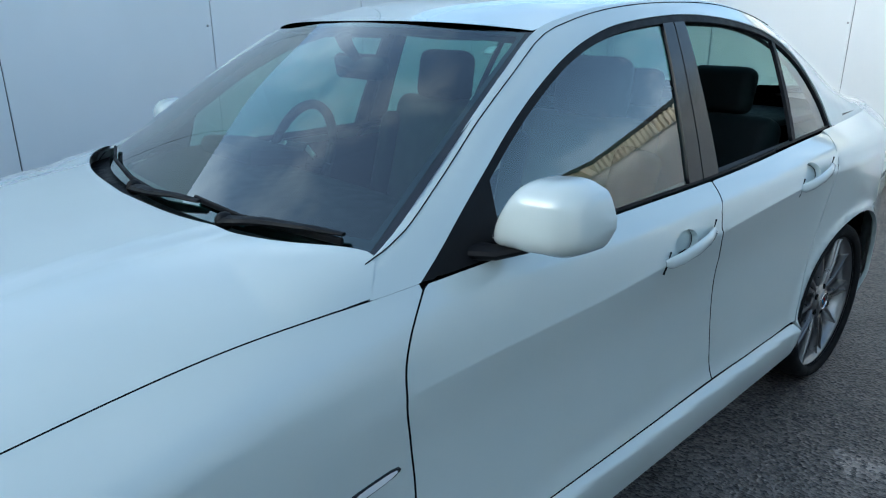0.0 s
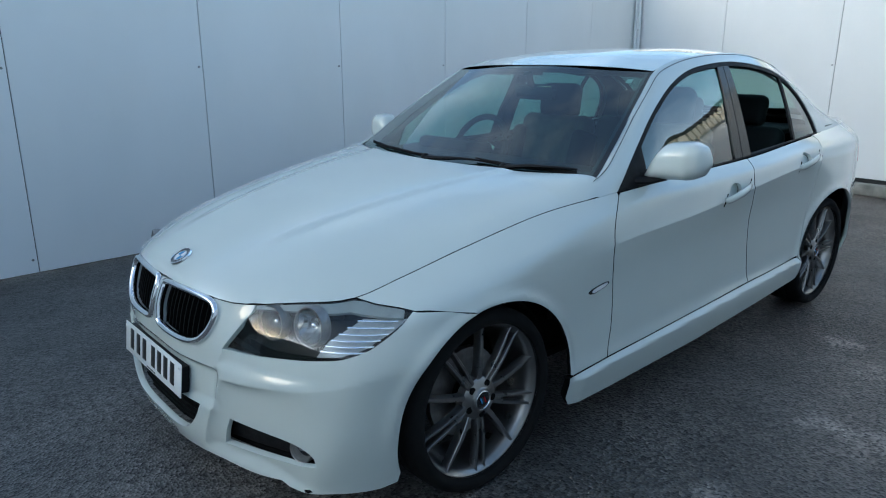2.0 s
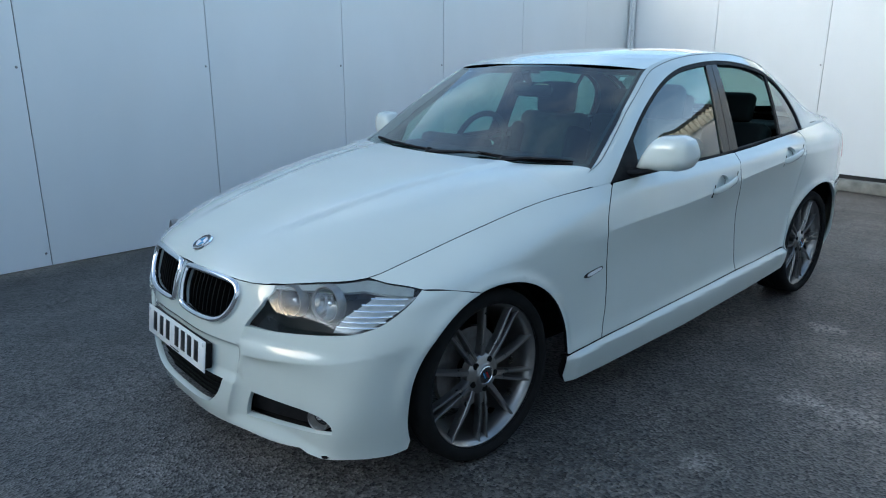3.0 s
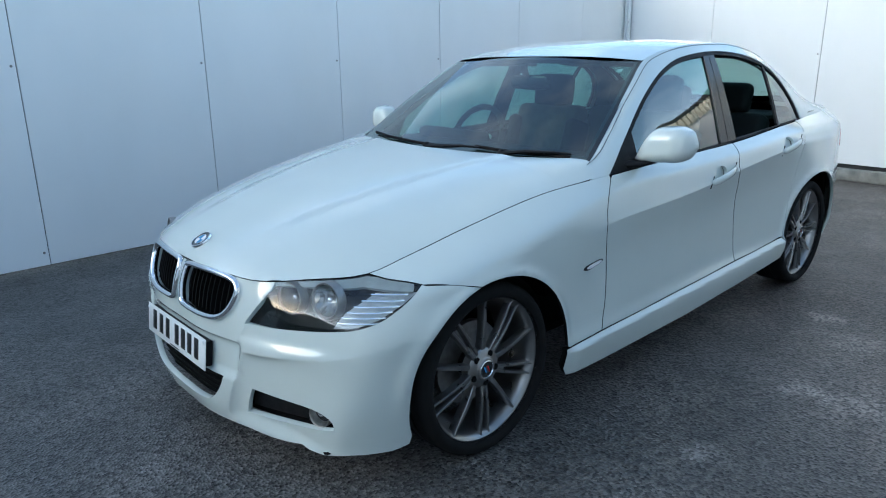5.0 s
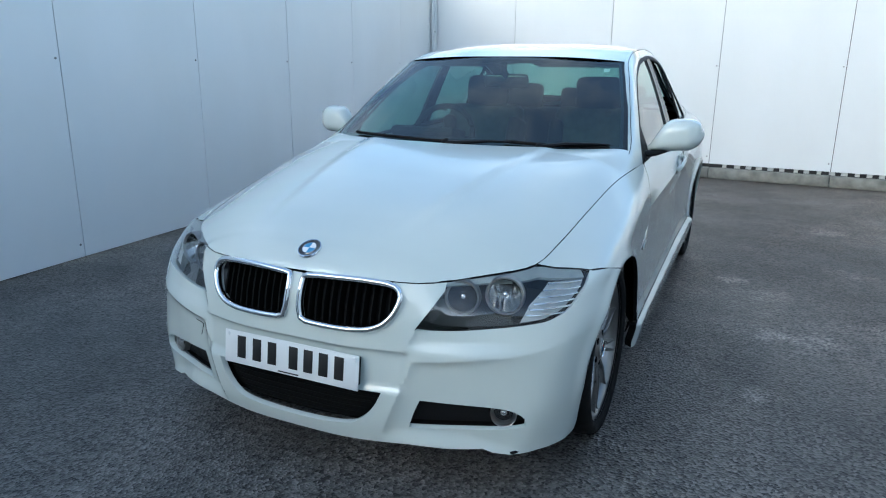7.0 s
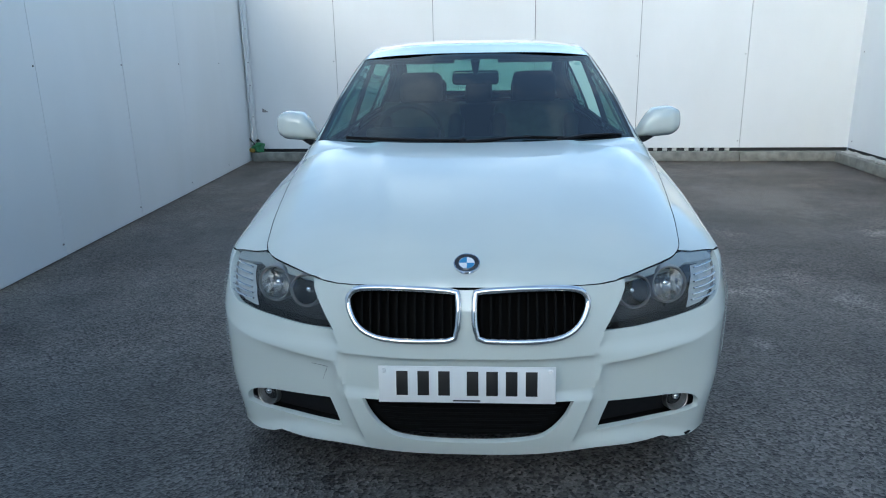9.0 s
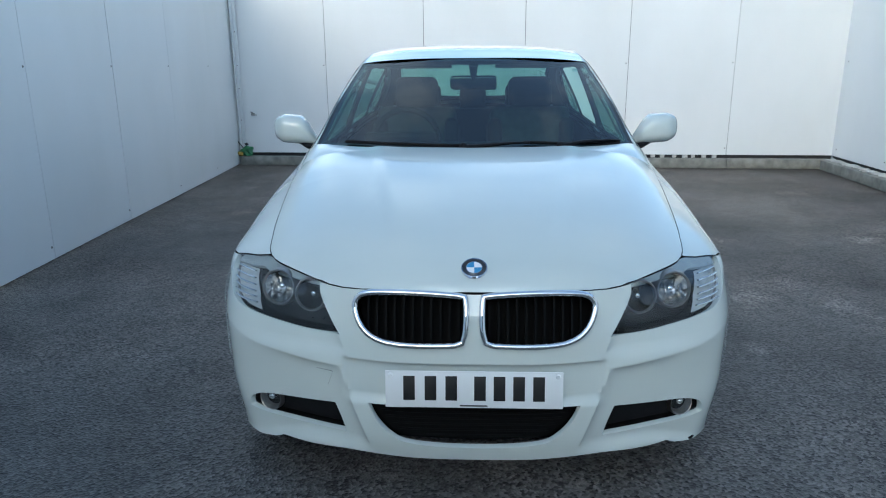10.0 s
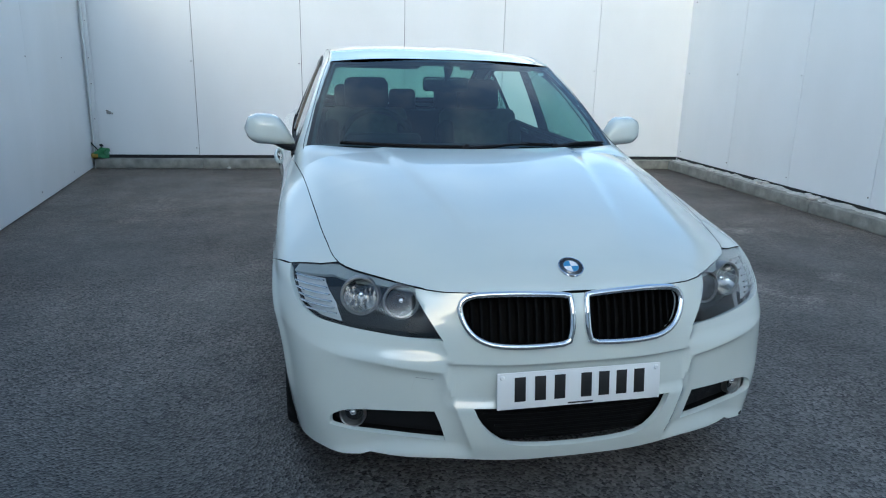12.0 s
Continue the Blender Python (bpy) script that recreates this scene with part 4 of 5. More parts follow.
screen = across([(0, .515, .966), (0, .84, 1.188), (0, 1.161, 1.3755)], [(.757, .668, .966), (.688, .957, 1.172), (.605, 1.242, 1.3510)])
roof = across([(0, 1.161, 1.3765), (0, 1.45, 1.432), (0, 1.82, 1.462), (0, 2.2, 1.452), (0, 2.55, 1.392)],
              [(.602, 1.243, 1.3530), (.583, 1.55, 1.411), (.574, 1.87, 1.431), (.569, 2.2, 1.419), (.570, 2.5, 1.362)], 3.2)
back_screen = across([(0, 2.556, 1.388), (0, 2.85, 1.245), (0, 3.12, 1.085)], [(.568, 2.51, 1.356), (.590, 2.8, 1.236), (.624, 3.03, 1.114)])
boot = across([(0, 3.13, 1.083), (0, 3.28, 1.088), (0, 3.45, 1.083), (0, 3.612, 1.060)], [(.626, 3.036, 1.112), (.660, 3.16, 1.067), (.690, 3.29, 1.036), (.602, 3.475, 1.038)], 2.4)
wide = np.linspace(-1, 1, 41)
glass_pane = patch("windscreen", screen, np.linspace(0.0, .985, 24), wide * .975, WINDSCREEN, car, "clear laminated windscreen, faintly green")


def rimmed(name, fn, t0, t1, w1, inner_t0, inner_t1, inner_w, material, parent, label, sink, ts=30, ws=50):
    """A frame round a sheet: everything between an outer and an inner border."""
    T, W = np.linspace(t0, t1, ts), np.linspace(-w1, w1, ws)
    e = 1e-3
    verts, normals, faces, ids = [], [], [], {}
    for i, t in enumerate(T):
        for j, w in enumerate(W):
            a, b = np.array(t), np.array(w)
            n = np.cross(fn(a + e, b) - fn(a - e, b), fn(a, b + e) - fn(a, b - e))
            n = n / np.linalg.norm(n)
            n = n if n[2] > 0 else -n
            ids[i, j] = len(verts)
            verts.append(fn(a, b) - n * sink)
            normals.append(n)
    for i in range(ts - 1):
        for j in range(ws - 1):
            t, w = (T[i] + T[i + 1]) / 2, abs(W[j] + W[j + 1]) / 2
            if not (inner_t0 < t < inner_t1 and w < inner_w):
                f = (ids[i, j], ids[i, j + 1], ids[i + 1, j + 1], ids[i + 1, j])
                n = np.cross(verts[f[1]] - verts[f[0]], verts[f[2]] - verts[f[0]])
                faces.append(f if n[2] > 0 else f[::-1])
    return mesh_object(name, verts, faces, material, parent, label, True, normals)


rimmed("screen_border", screen, 0, 1, 1, .05, .974, .955, GLOSSBLACK, glass_pane, "black printed border", .0015, 60, 90)
patch("roof", roof, np.linspace(0, 1, 40), wide, PAINT, car, "white roof", thick=.02)
rear_pane = patch("rear_screen", back_screen, np.linspace(0, 1, 16), wide * .97, SIDEGLASS, car, "tinted rear window")
rimmed("screen_border", back_screen, 0, 1, 1, .06, .94, .93, GLOSSBLACK, rear_pane, "black printed border", .004, 40, 60)
patch("boot_lid", boot, np.linspace(0, 1, 20), wide, PAINT, car, "white boot lid", thick=.02)

# ---- dark inner shell behind the panels' gaps ----
def inner_shell():
    ns, nv = 260, 40
    S, V = np.meshgrid(np.linspace(0, AROUND, ns, endpoint=False), np.linspace(.1, 5.9, nv), indexing="ij")
    P = hull(S, V)
    e = 2e-3
    N = np.cross(hull(S + e, V) - hull(S - e, V), hull(S, V + e) - hull(S, V - e))
    N /= np.linalg.norm(N, axis=-1, keepdims=True) + 1e-12
    Q = P - N * .055
    Q[..., 2] = np.maximum(Q[..., 2], .225)
    faces = []
    for i in range(ns):
        for j in range(nv - 1):
            c = P[i, j]
            if any(math.hypot((c[1] - a) / 1.1, c[2] - .318) < .385 for a in AXLES) and abs(c[0]) > .6:
                continue
            if c[1] < -.25 and .52 < c[2] < .74 and abs(c[0]) > .39:
                continue
            k = (i + 1) % ns
            faces.append((i * nv + j, k * nv + j, k * nv + j + 1, i * nv + j + 1))
    return mesh_object("inner_body", Q.reshape(-1, 3), faces, MATTBLACK, car, "dark inner body and door linings")


inner_shell()
bm = bmesh.new()
box(bm, (1.24, 3.6, .03), (0, 1.5, .235))
box(bm, (1.20, .03, .45), (0, .62, .60))
part("underbody", bm, MATTBLACK, car, "black floor and bulkhead", smooth=False)
for y in AXLES:
    for sgn in (1, -1):
        n, r = 25, .371
        verts, faces = [], []
        for k in range(n):
            q = radians(-4 + 188 * k / (n - 1))
            for x in (.775, .60, .45):
                verts.append((sgn * x, y + r * 1.06 * math.cos(q), .318 + (r - .028) * math.sin(q)))
        for k in range(n - 1):
            for j in (0, 1):
                faces.append((3 * k + j, 3 * k + 3 + j, 3 * k + 4 + j, 3 * k + 1 + j))
        faces.append(tuple(3 * k + 2 for k in range(n)))
        mesh_object("wheel_arch_liner", verts, faces, BLACK, car, "black plastic arch liner")


# ---- wheels ----
def wheel(matrix):
    bm = bmesh.new()
    lathe(bm, [(.262, .012), (.2645, .010), (.264, .002), (.254, -.006), (.246, -.020), (.238, -.060), (.234, -.18), (.245, -.19)], 72)
    w = part("wheel", bm, ALLOY, car, "dark grey alloy wheel with five double and five single spokes", matrix=matrix)
    bm = bmesh.new()
    lathe(bm, [(.2625, .006), (.267, .020), (.276, .026), (.288, .029), (.300, .026), (.309, .018), (.315, .006), (.3165, -.012), (.3175, -.045), (.310, -.047), (.310, -.055), (.3178, -.057),
               (.318, -.085), (.310, -.087), (.310, -.095), (.318, -.097), (.3175, -.125), (.310, -.127), (.310, -.135), (.317, -.137), (.315, -.165), (.305, -.182), (.28, -.19), (.26, -.185)], 96)
    part("tyre", bm, RUBBER, w, "black low-profile tyre")
    bm = bmesh.new()
    lathe(bm, [(.0, .000), (.038, .000), (.040, -.003), (.046, -.006), (.066, -.010), (.074, -.018), (.074, -.05), (.0, -.05)], 40)
    part("hub", bm, ALLOY, w)
    bm = bmesh.new()
    lathe(bm, [(.0, .0035), (.029, .003), (.031, .001), (.031, -.004)], 32)
    part("centre_cap", bm, GLOSSBLACK, w, "round centre cap with coloured stripes")
    for k, m in enumerate((BLUE, INK, RED)):
        bm = bmesh.new()
        box(bm, (.0015, .0055, .026), (.0040, -.008 + .008 * k, 0), .0004, (24, 0, 0))
        part("cap_stripe", bm, m, w)
    bm = bmesh.new()
    lathe(bm, [(.029, .002), (.031, .0055), (.0335, .004), (.034, -.004)], 36)
    part("cap_ring", bm, CHROME, w)

    def ridge(bm, pts, width, depth):
        """A tapering bar; pts: (radius, sideways, face)."""
        rings = []
        for i, (r, o, f) in enumerate(pts):
            t = width[0] + (width[1] - width[0]) * i / (len(pts) - 1)
            rings.append([bm.verts.new(v) for v in ((f - .004, o - t / 2, r), (f, o - t / 2 + .0025, r), (f, o + t / 2 - .0025, r), (f - .004, o + t / 2, r), (f - depth, o + t * .42, r), (f - depth, o - t * .42, r))])
        for a, b in zip(rings, rings[1:]):
            for k in range(6):
                bm.faces.new((a[k], a[(k + 1) % 6], b[(k + 1) % 6], b[k]))
        bm.faces.new(rings[0][::-1])
        bm.faces.new(rings[-1])

    bm = bmesh.new()
    for sgn in (1, -1):
        ridge(bm, [(.060, sgn * .010, -.012), (.10, sgn * .0115, -.006), (.15, sgn * .014, -.003), (.20, sgn * .0165, -.004), (.235, sgn * .0185, -.006), (.259, sgn * .020, -.002)], (.015, .010), .030)
    ridge(bm, [(.055, 0, -.012), (.09, 0, -.011), (.125, 0, -.018)], (.022, .016), .03)
    double = bmesh_mesh("spoke", bm, ALLOY)
    bm = bmesh.new()
    ridge(bm, [(.060, 0, -.016), (.10, 0, -.009), (.15, 0, -.005), (.20, 0, -.005), (.235, 0, -.006), (.259, 0, -.002)], (.022, .011), .034)
    single = bmesh_mesh("spoke", bm, ALLOY)
    for k in range(10):
        ob = new("spoke", double if k % 2 == 0 else single)
        ob.parent = w
        ob.matrix_basis = pose(0, 0, 0, 36 * k + 36, 0, 0)
    for k in range(5):
        bm = bmesh.new()
        bmesh.ops.create_cone(bm, cap_ends=True, segments=16, radius1=.0125, radius2=.0125, depth=.012, matrix=pose(-.0125, 0, 0, 0, 90, 0))
        part("bolt_well", bm, MATTBLACK, w, "dark bolt well", matrix=pose(0, .056 * math.sin(radians(72 * k + 29)), .056 * math.cos(radians(72 * k + 29))))
    bm = bmesh.new()
    lathe(bm, [(.06, -.085), (.155, -.085), (.156, -.088), (.156, -.108), (.06, -.108)], 48)
    part("brake_disc", bm, STEEL, w, "steel brake disc")
    bm = bmesh.new()
    bmesh.ops.create_cone(bm, cap_ends=True, segments=8, radius1=.004, radius2=.003, depth=.03, matrix=pose(-.012, 0, .226, 0, 60, 0))
    part("valve", bm, BLACK, w)
    return w


def bmesh_mesh(name, bm, material):
    me = bpy.data.meshes.new(name)
    bmesh.ops.recalc_face_normals(bm, faces=bm.faces)
    for f in bm.faces:
        f.smooth = True
    for e in bm.edges:
        e.smooth = not (len(e.link_faces) == 2 and e.calc_face_angle(0) > radians(35))
    bm.to_mesh(me)
    bm.free()
    me.materials.append(material)
    return me


for x, y in ((1, 0), (1, 1), (-1, 0), (-1, 1)):
    wheel(pose(x * .836, AXLES[y], .318, 17 * y, 0, 0 if x > 0 else 180))
for y in AXLES:
    bm = bmesh.new()
    tube(bm, [(-.74, y, .318), (.74, y, .318)], .05, 12)
    box(bm, (1.38, .09, .10), (0, y + .1, .30), .02)
    part("axle", bm, MATTBLACK, car)


# ---- grilles, lamps and plate on the nose ----
def ring_on(name, loop, material, parent, wide, deep, lift=0.0, sides=10, mirror=False, label=""):
    """A rounded trim ring along a loop (across, up) on the nose."""
    pts = [hull_skin.meet(*RAYS["front"](x, z)) for x, z in loop]
    P, N = np.array([p for p, n in pts]), np.array([n for p, n in pts])
    T = np.roll(P, -1, 0) - np.roll(P, 1, 0)
    T /= np.linalg.norm(T, axis=1, keepdims=True)
    B = np.cross(N, T)
    verts, faces, n = [], [], len(P)
    for p, nn, b in zip(P, N, B):
        for k in range(sides):
            q = 2 * math.pi * k / sides
            verts.append(p + nn * (lift + deep * math.sin(q)) + b * wide * math.cos(q))
    for i in range(n):
        for k in range(sides):
            j, m = (i + 1) % n, (k + 1) % sides
            f = (i * sides + k, i * sides + m, j * sides + m, j * sides + k)
            faces.append(f if not mirror else f[::-1])
    V = np.array(verts) * ((-1, 1, 1) if mirror else (1, 1, 1))
    ob = mesh_object(name, V, faces, material, parent, label)
    bm = bmesh.new()
    bm.from_mesh(ob.data)
    bmesh.ops.recalc_face_normals(bm, faces=bm.faces)
    bm.to_mesh(ob.data)
    bm.free()
    return ob


def scaled(loop, k, centre=None):
    c = np.mean(loop, 0) if centre is None else np.array(centre)
    return [tuple(c + (np.array(p) - c) * k) for p in loop]


for side in (False, True):
    sgn = -1 if side else 1
    k_ring = ring_on("kidney_grille", shrink(KIDNEY, .006), CHROME, car, .0105, .014, .004, 12, side, "chrome-rimmed grille with black upright slats")
    panel("grille_backing", hull_skin, "front", scaled(KIDNEY, 1.0), MATTBLACK, k_ring, gap=.03, lip=0, mirror=side, sink=.048)
    xs = [.045 + .0272 * k for k in range(11)]
    for x in xs:
        zs = [z for a, z in KIDNEY if abs(a - x) < .02]
        z0, z1 = min(zs) + .006, max(zs) - .004
        verts, faces = [], []
        for u in np.linspace(0, 1, 6):
            z = z0 + (z1 - z0) * u
            p = on_front(x, z)
            for dx, dy in ((-.0030, .016), (.0030, .016), (.0022, .046), (-.0022, .046)):
                verts.append((sgn * (x + dx), p[1] + dy, z))
        for i in range(5):
            for k in range(4):
                f = (4 * i + k, 4 * i + (k + 1) % 4, 4 * i + 4 + (k + 1) % 4, 4 * i + 4 + k)
                faces.append(f)
        mesh_object("slat", verts, faces, MATTBLACK, k_ring, smooth=False)
    panel("fog_backing", hull_skin, "front", scaled(FOG, 1.02), BLACK, bumper, "black fog lamp surround", gap=.03, lip=0, mirror=side, sink=.042)
    at = on_front(.662, .290)
    face = pose(sgn * float(at[0]), float(at[1]) + .030, .290, -6, 0, sgn * 20)
    bm = bmesh.new()
    lathe(bm, [(.0, .030), (.020, .026), (.034, .010), (.037, -.004), (.040, -.006), (.041, .004), (.041, .03)], 32, "y")
    fog = part("fog_lamp", bm, STEEL, car, "round clear fog lamp", matrix=face)
    bm = bmesh.new()
    bmesh.ops.create_uvsphere(bm, u_segments=14, v_segments=8, radius=.012)
    part("bulb_cap", bm, CHROME, fog, matrix=pose(0, .006, .006))
    bm = bmesh.new()
    lathe(bm, [(.0, -.012), (.015, -.0115), (.028, -.008), (.037, -.003)], 32, "y")
    part("lens", bm, LENS, fog)
panel("intake_backing", hull_skin, "front", scaled(INTAKE, 1.01), MATTBLACK, bumper, "black lower grille", gap=.03, lip=0, sink=.040)
for k in range(6):
    z = .249 + .019 * k
    half_w = min(.30, np.interp(z, [.237, .267, .317, .357], [.10, .225, .28, .30]))
    bm = bmesh.new()
    tube(bm, [(x, float(on_front(abs(x), z)[1]) + .034, z) for x in np.linspace(-half_w, half_w, 13)], .0035, 6)
    part("grille_bar", bm, MATTBLACK, bumper)
# towing eye cover
cover = rounded([(.430, .438), (.483, .442), (.497, .398), (.449, .391)], .01, corner=(0, 1, 2, 3))
panel("towing_eye_cover", hull_skin, "front", cover, PAINT, bumper, gap=.012, lip=.004, mirror=True, sink=-.0018)

# number plate
lean = math.degrees(math.atan2(-.744 + .757, .106))
bm = bmesh.new()
box(bm, (.52, .004, .111), (0, 0, 0), .0015)
plate = part("number_plate", bm, PLATE, car, "white front number plate with a row of black bars", matrix=pose(0, -.7640, .421, -lean, 0, 0))
for x in (-.190, -.127, -.066, .018, .075, .132, .190):
    bm = bmesh.new()
    box(bm, (.034, .0016, .074), (0, 0, 0), .0004)
    part("plate_bar", bm, INK, plate, matrix=pose(x, -.0026, .004))
for x in (-.245, .245):
    bm = bmesh.new()
    bmesh.ops.create_cone(bm, cap_ends=True, segments=14, radius1=.008, radius2=.0055, depth=.005, matrix=pose(x, -.004, .042, 90, 0, 0))
    part("plate_screw", bm, PLATE, plate)
bm = bmesh.new()
box(bm, (.08, .0012, .004), (0, -.0024, -.0485))
part("plate_bar", bm, INK, plate, "thin grey line of small lettering")
bm = bmesh.new()
box(bm, (.50, .03, .09), (0, .016, 0), .004)
part("plate_holder", bm, BLACK, plate)

# bonnet badge
b_at, b_n = bonnet_point(0, -.628)
turn = Vector(b_n).to_track_quat("Z", "Y").to_matrix().to_4x4()
badge_m = Matrix.Translation(Vector(b_at) + Vector(b_n) * .001) @ turn
bm = bmesh.new()
lathe(bm, [(.0, .0045), (.036, .0045), (.0365, .0048)], 40, "z")
badge = part("bonnet_badge", bm, GLOSSBLACK, car, "round black, blue and white badge", matrix=badge_m)
bm = bmesh.new()
lathe(bm, [(.036, .003), (.037, .0062), (.0395, .0058), (.041, .0)], 44, "z")
part("badge_rim", bm, CHROME, badge)
bm = bmesh.new()
lathe(bm, [(.0225, .0045), (.0232, .0062), (.0245, .0060), (.025, .0045)], 40, "z")
part("badge_ring", bm, CHROME, badge)
for k in range(4):
    bm = bmesh.new()
    c = bm.verts.new((0, 0, .0056))
    arc = [bm.verts.new((.0228 * math.cos(radians(90 * k + 9 * j)), .0228 * math.sin(radians(90 * k + 9 * j)), .0056)) for j in range(11)]
    for a, b in zip(arc, arc[1:]):
        bm.faces.new((c, a, b))
    part("badge_quarter", bm, BLUE if k % 2 else WHITE, badge, smooth=False)

# headlamps
for side in (False, True):
    sgn = -1 if side else 1
    gap_line = [gap_edge(x) for x in np.linspace(.476, .685, 16)]
    lid = gap_line + [(.712, -.369, .7205), (.76, -.337, .7145), (.81, -.299, .7085)]
    low_line = [tuple(p) for p in lamp_low]
    loop = [FLAT["round"](p) for p in low_line + lid[::-1]]
    shell = panel("headlamp", hull_skin, "round", loop, LENS, car, "clear headlamp with twin round reflectors and ribbed indicator", gap=.016, lip=0, mirror=side, sink=.002)
    panel("lamp_housing", hull_skin, "round", loop, LAMPDARK, shell, "dark grey lamp housing", gap=.02, lip=0, mirror=side, sink=.115)
    # grey upper strip under the lens
    strip = [FLAT["round"](p) for p in lid[::-1]] + [FLAT["round"]((x, y - .004, z - float(np.interp(x, [.48, .58, .66, .72, .80], [.010, .015, .022, .026, .020])))) for x, y, z in lid]
    panel("lamp_brow", hull_skin, "round", strip, LAMPGREY, shell, "grey upper strip", gap=.014, lip=.012, mirror=side, sink=.008)
    for x, z, r, bowl in ((.636, .645, .058, REFLECTOR), (.520, .640, .052, LAMPGLASS)):
        p = on_front(x, z)
        face = pose(sgn * (x - .008), float(p[1]) + .045, z + .004, -8, 0, sgn * 14)
        bm = bmesh.new()
        lathe(bm, [(r * .95 * k / 14, .046 - .052 * (k / 14) ** 2.4) for k in range(15)], 48, "y")
        for v in bm.verts:
            v.co.y += .0022 * math.cos(v.co.x * 420) * (1 if bowl is REFLECTOR else 0)
        part("reflector", bm, bowl, shell, "bright bowl reflector" if bowl is REFLECTOR else "dark bowl reflector", matrix=face)
        bm = bmesh.new()
        lathe(bm, [(r * .88, -.006), (r * .93, -.014), (r, -.014), (r * 1.06, -.004), (r * 1.06, .02)], 40, "y")
        part("lamp_ring", bm, STEEL, shell, "bright ring", matrix=face)
        bm = bmesh.new()
        bmesh.ops.create_uvsphere(bm, u_segments=14, v_segments=8, radius=r * .22)
        part("bulb_cap", bm, CHROME, shell, matrix=face @ pose(0, .016, 0))
    for k in range(6):
        z = .606 + .0155 * k
        inner_a = FLAT["round"](on_front(np.interp(z, [.60, .69], [.706, .742]), z))[0]
        outer_a = FLAT["round"](on_side(np.interp(z, [.60, .66, .70], [-.447, -.362, -.312]), z))[0]
        pts = []
        for a in np.linspace(inner_a, outer_a, 8):
            p, n = hull_skin.meet(*RAYS["round"](a, z))
            q = p - n * .012
            pts.append((sgn * q[0], q[1], q[2]))
        bm = bmesh.new()
        tube(bm, pts, .0038, 8, (1, .8))
        part("indicator_rib", bm, CHROME, shell)
    rib_loop = [on_front(.698, .586), on_front(.762, .594), on_side(-.436, .616), on_side(-.362, .657), on_side(-.304, .694), on_front(.738, .694), on_front(.712, .64)]
    panel("indicator_backing", hull_skin, "round", [FLAT["round"](p) for p in rib_loop], LAMPSILVER, shell, "silver indicator backing", gap=.02, lip=0, mirror=side, sink=.026)

# ---- mirrors, handles, indicators, wipers, aerial, tail lamps ----
def mirror_shell(sgn):
    """A mirror housing lofted from its foot outwards: a cap above, a slightly set-back lower half."""
    ks = [0, .14, .30, .55, .83, .94, 1]
    top = spline(ks, [.972, 1.030, 1.082, 1.099, 1.093, 1.074, 1.036])
    low = spline(ks, [.955, .948, .950, .954, .966, .988, 1.018])
    deep = spline(ks, [.045, .075, .092, .102, .090, .062, .015])
    bm = bmesh.new()
    rows = []
    for k in (1 - np.cos(np.linspace(0, math.pi, 34))) / 2:
        t, b, d = float(top(k)), float(low(k)), float(deep(k))
        x, back, knee = .803 + .236 * k, .962 + .034 * k, b + (t - b) * .36
        pts = []
        for q in np.linspace(0, math.pi / 2, 14):
            pts.append((back - d * math.sin(q) ** .60, knee + (t - knee) * math.cos(q) ** .58))
        for q in np.linspace(0, math.pi / 2, 12):
            pts.append((back - d * math.cos(q) ** .62, knee - .0008 - (knee - .0008 - b) * math.sin(q) ** .9))
        pts.append((back, b + .003))
        rows.append([bm.verts.new((sgn * x, y, z)) for y, z in pts])
    n = len(rows[0])
    for p, q in zip(rows, rows[1:]):
        for i in range(n):
            bm.faces.new((p[i], p[(i + 1) % n], q[(i + 1) % n], q[i]))
    bm.faces.new(rows[0])
    bm.faces.new(rows[-1])
    bmesh.ops.recalc_face_normals(bm, faces=bm.faces)
    return bm


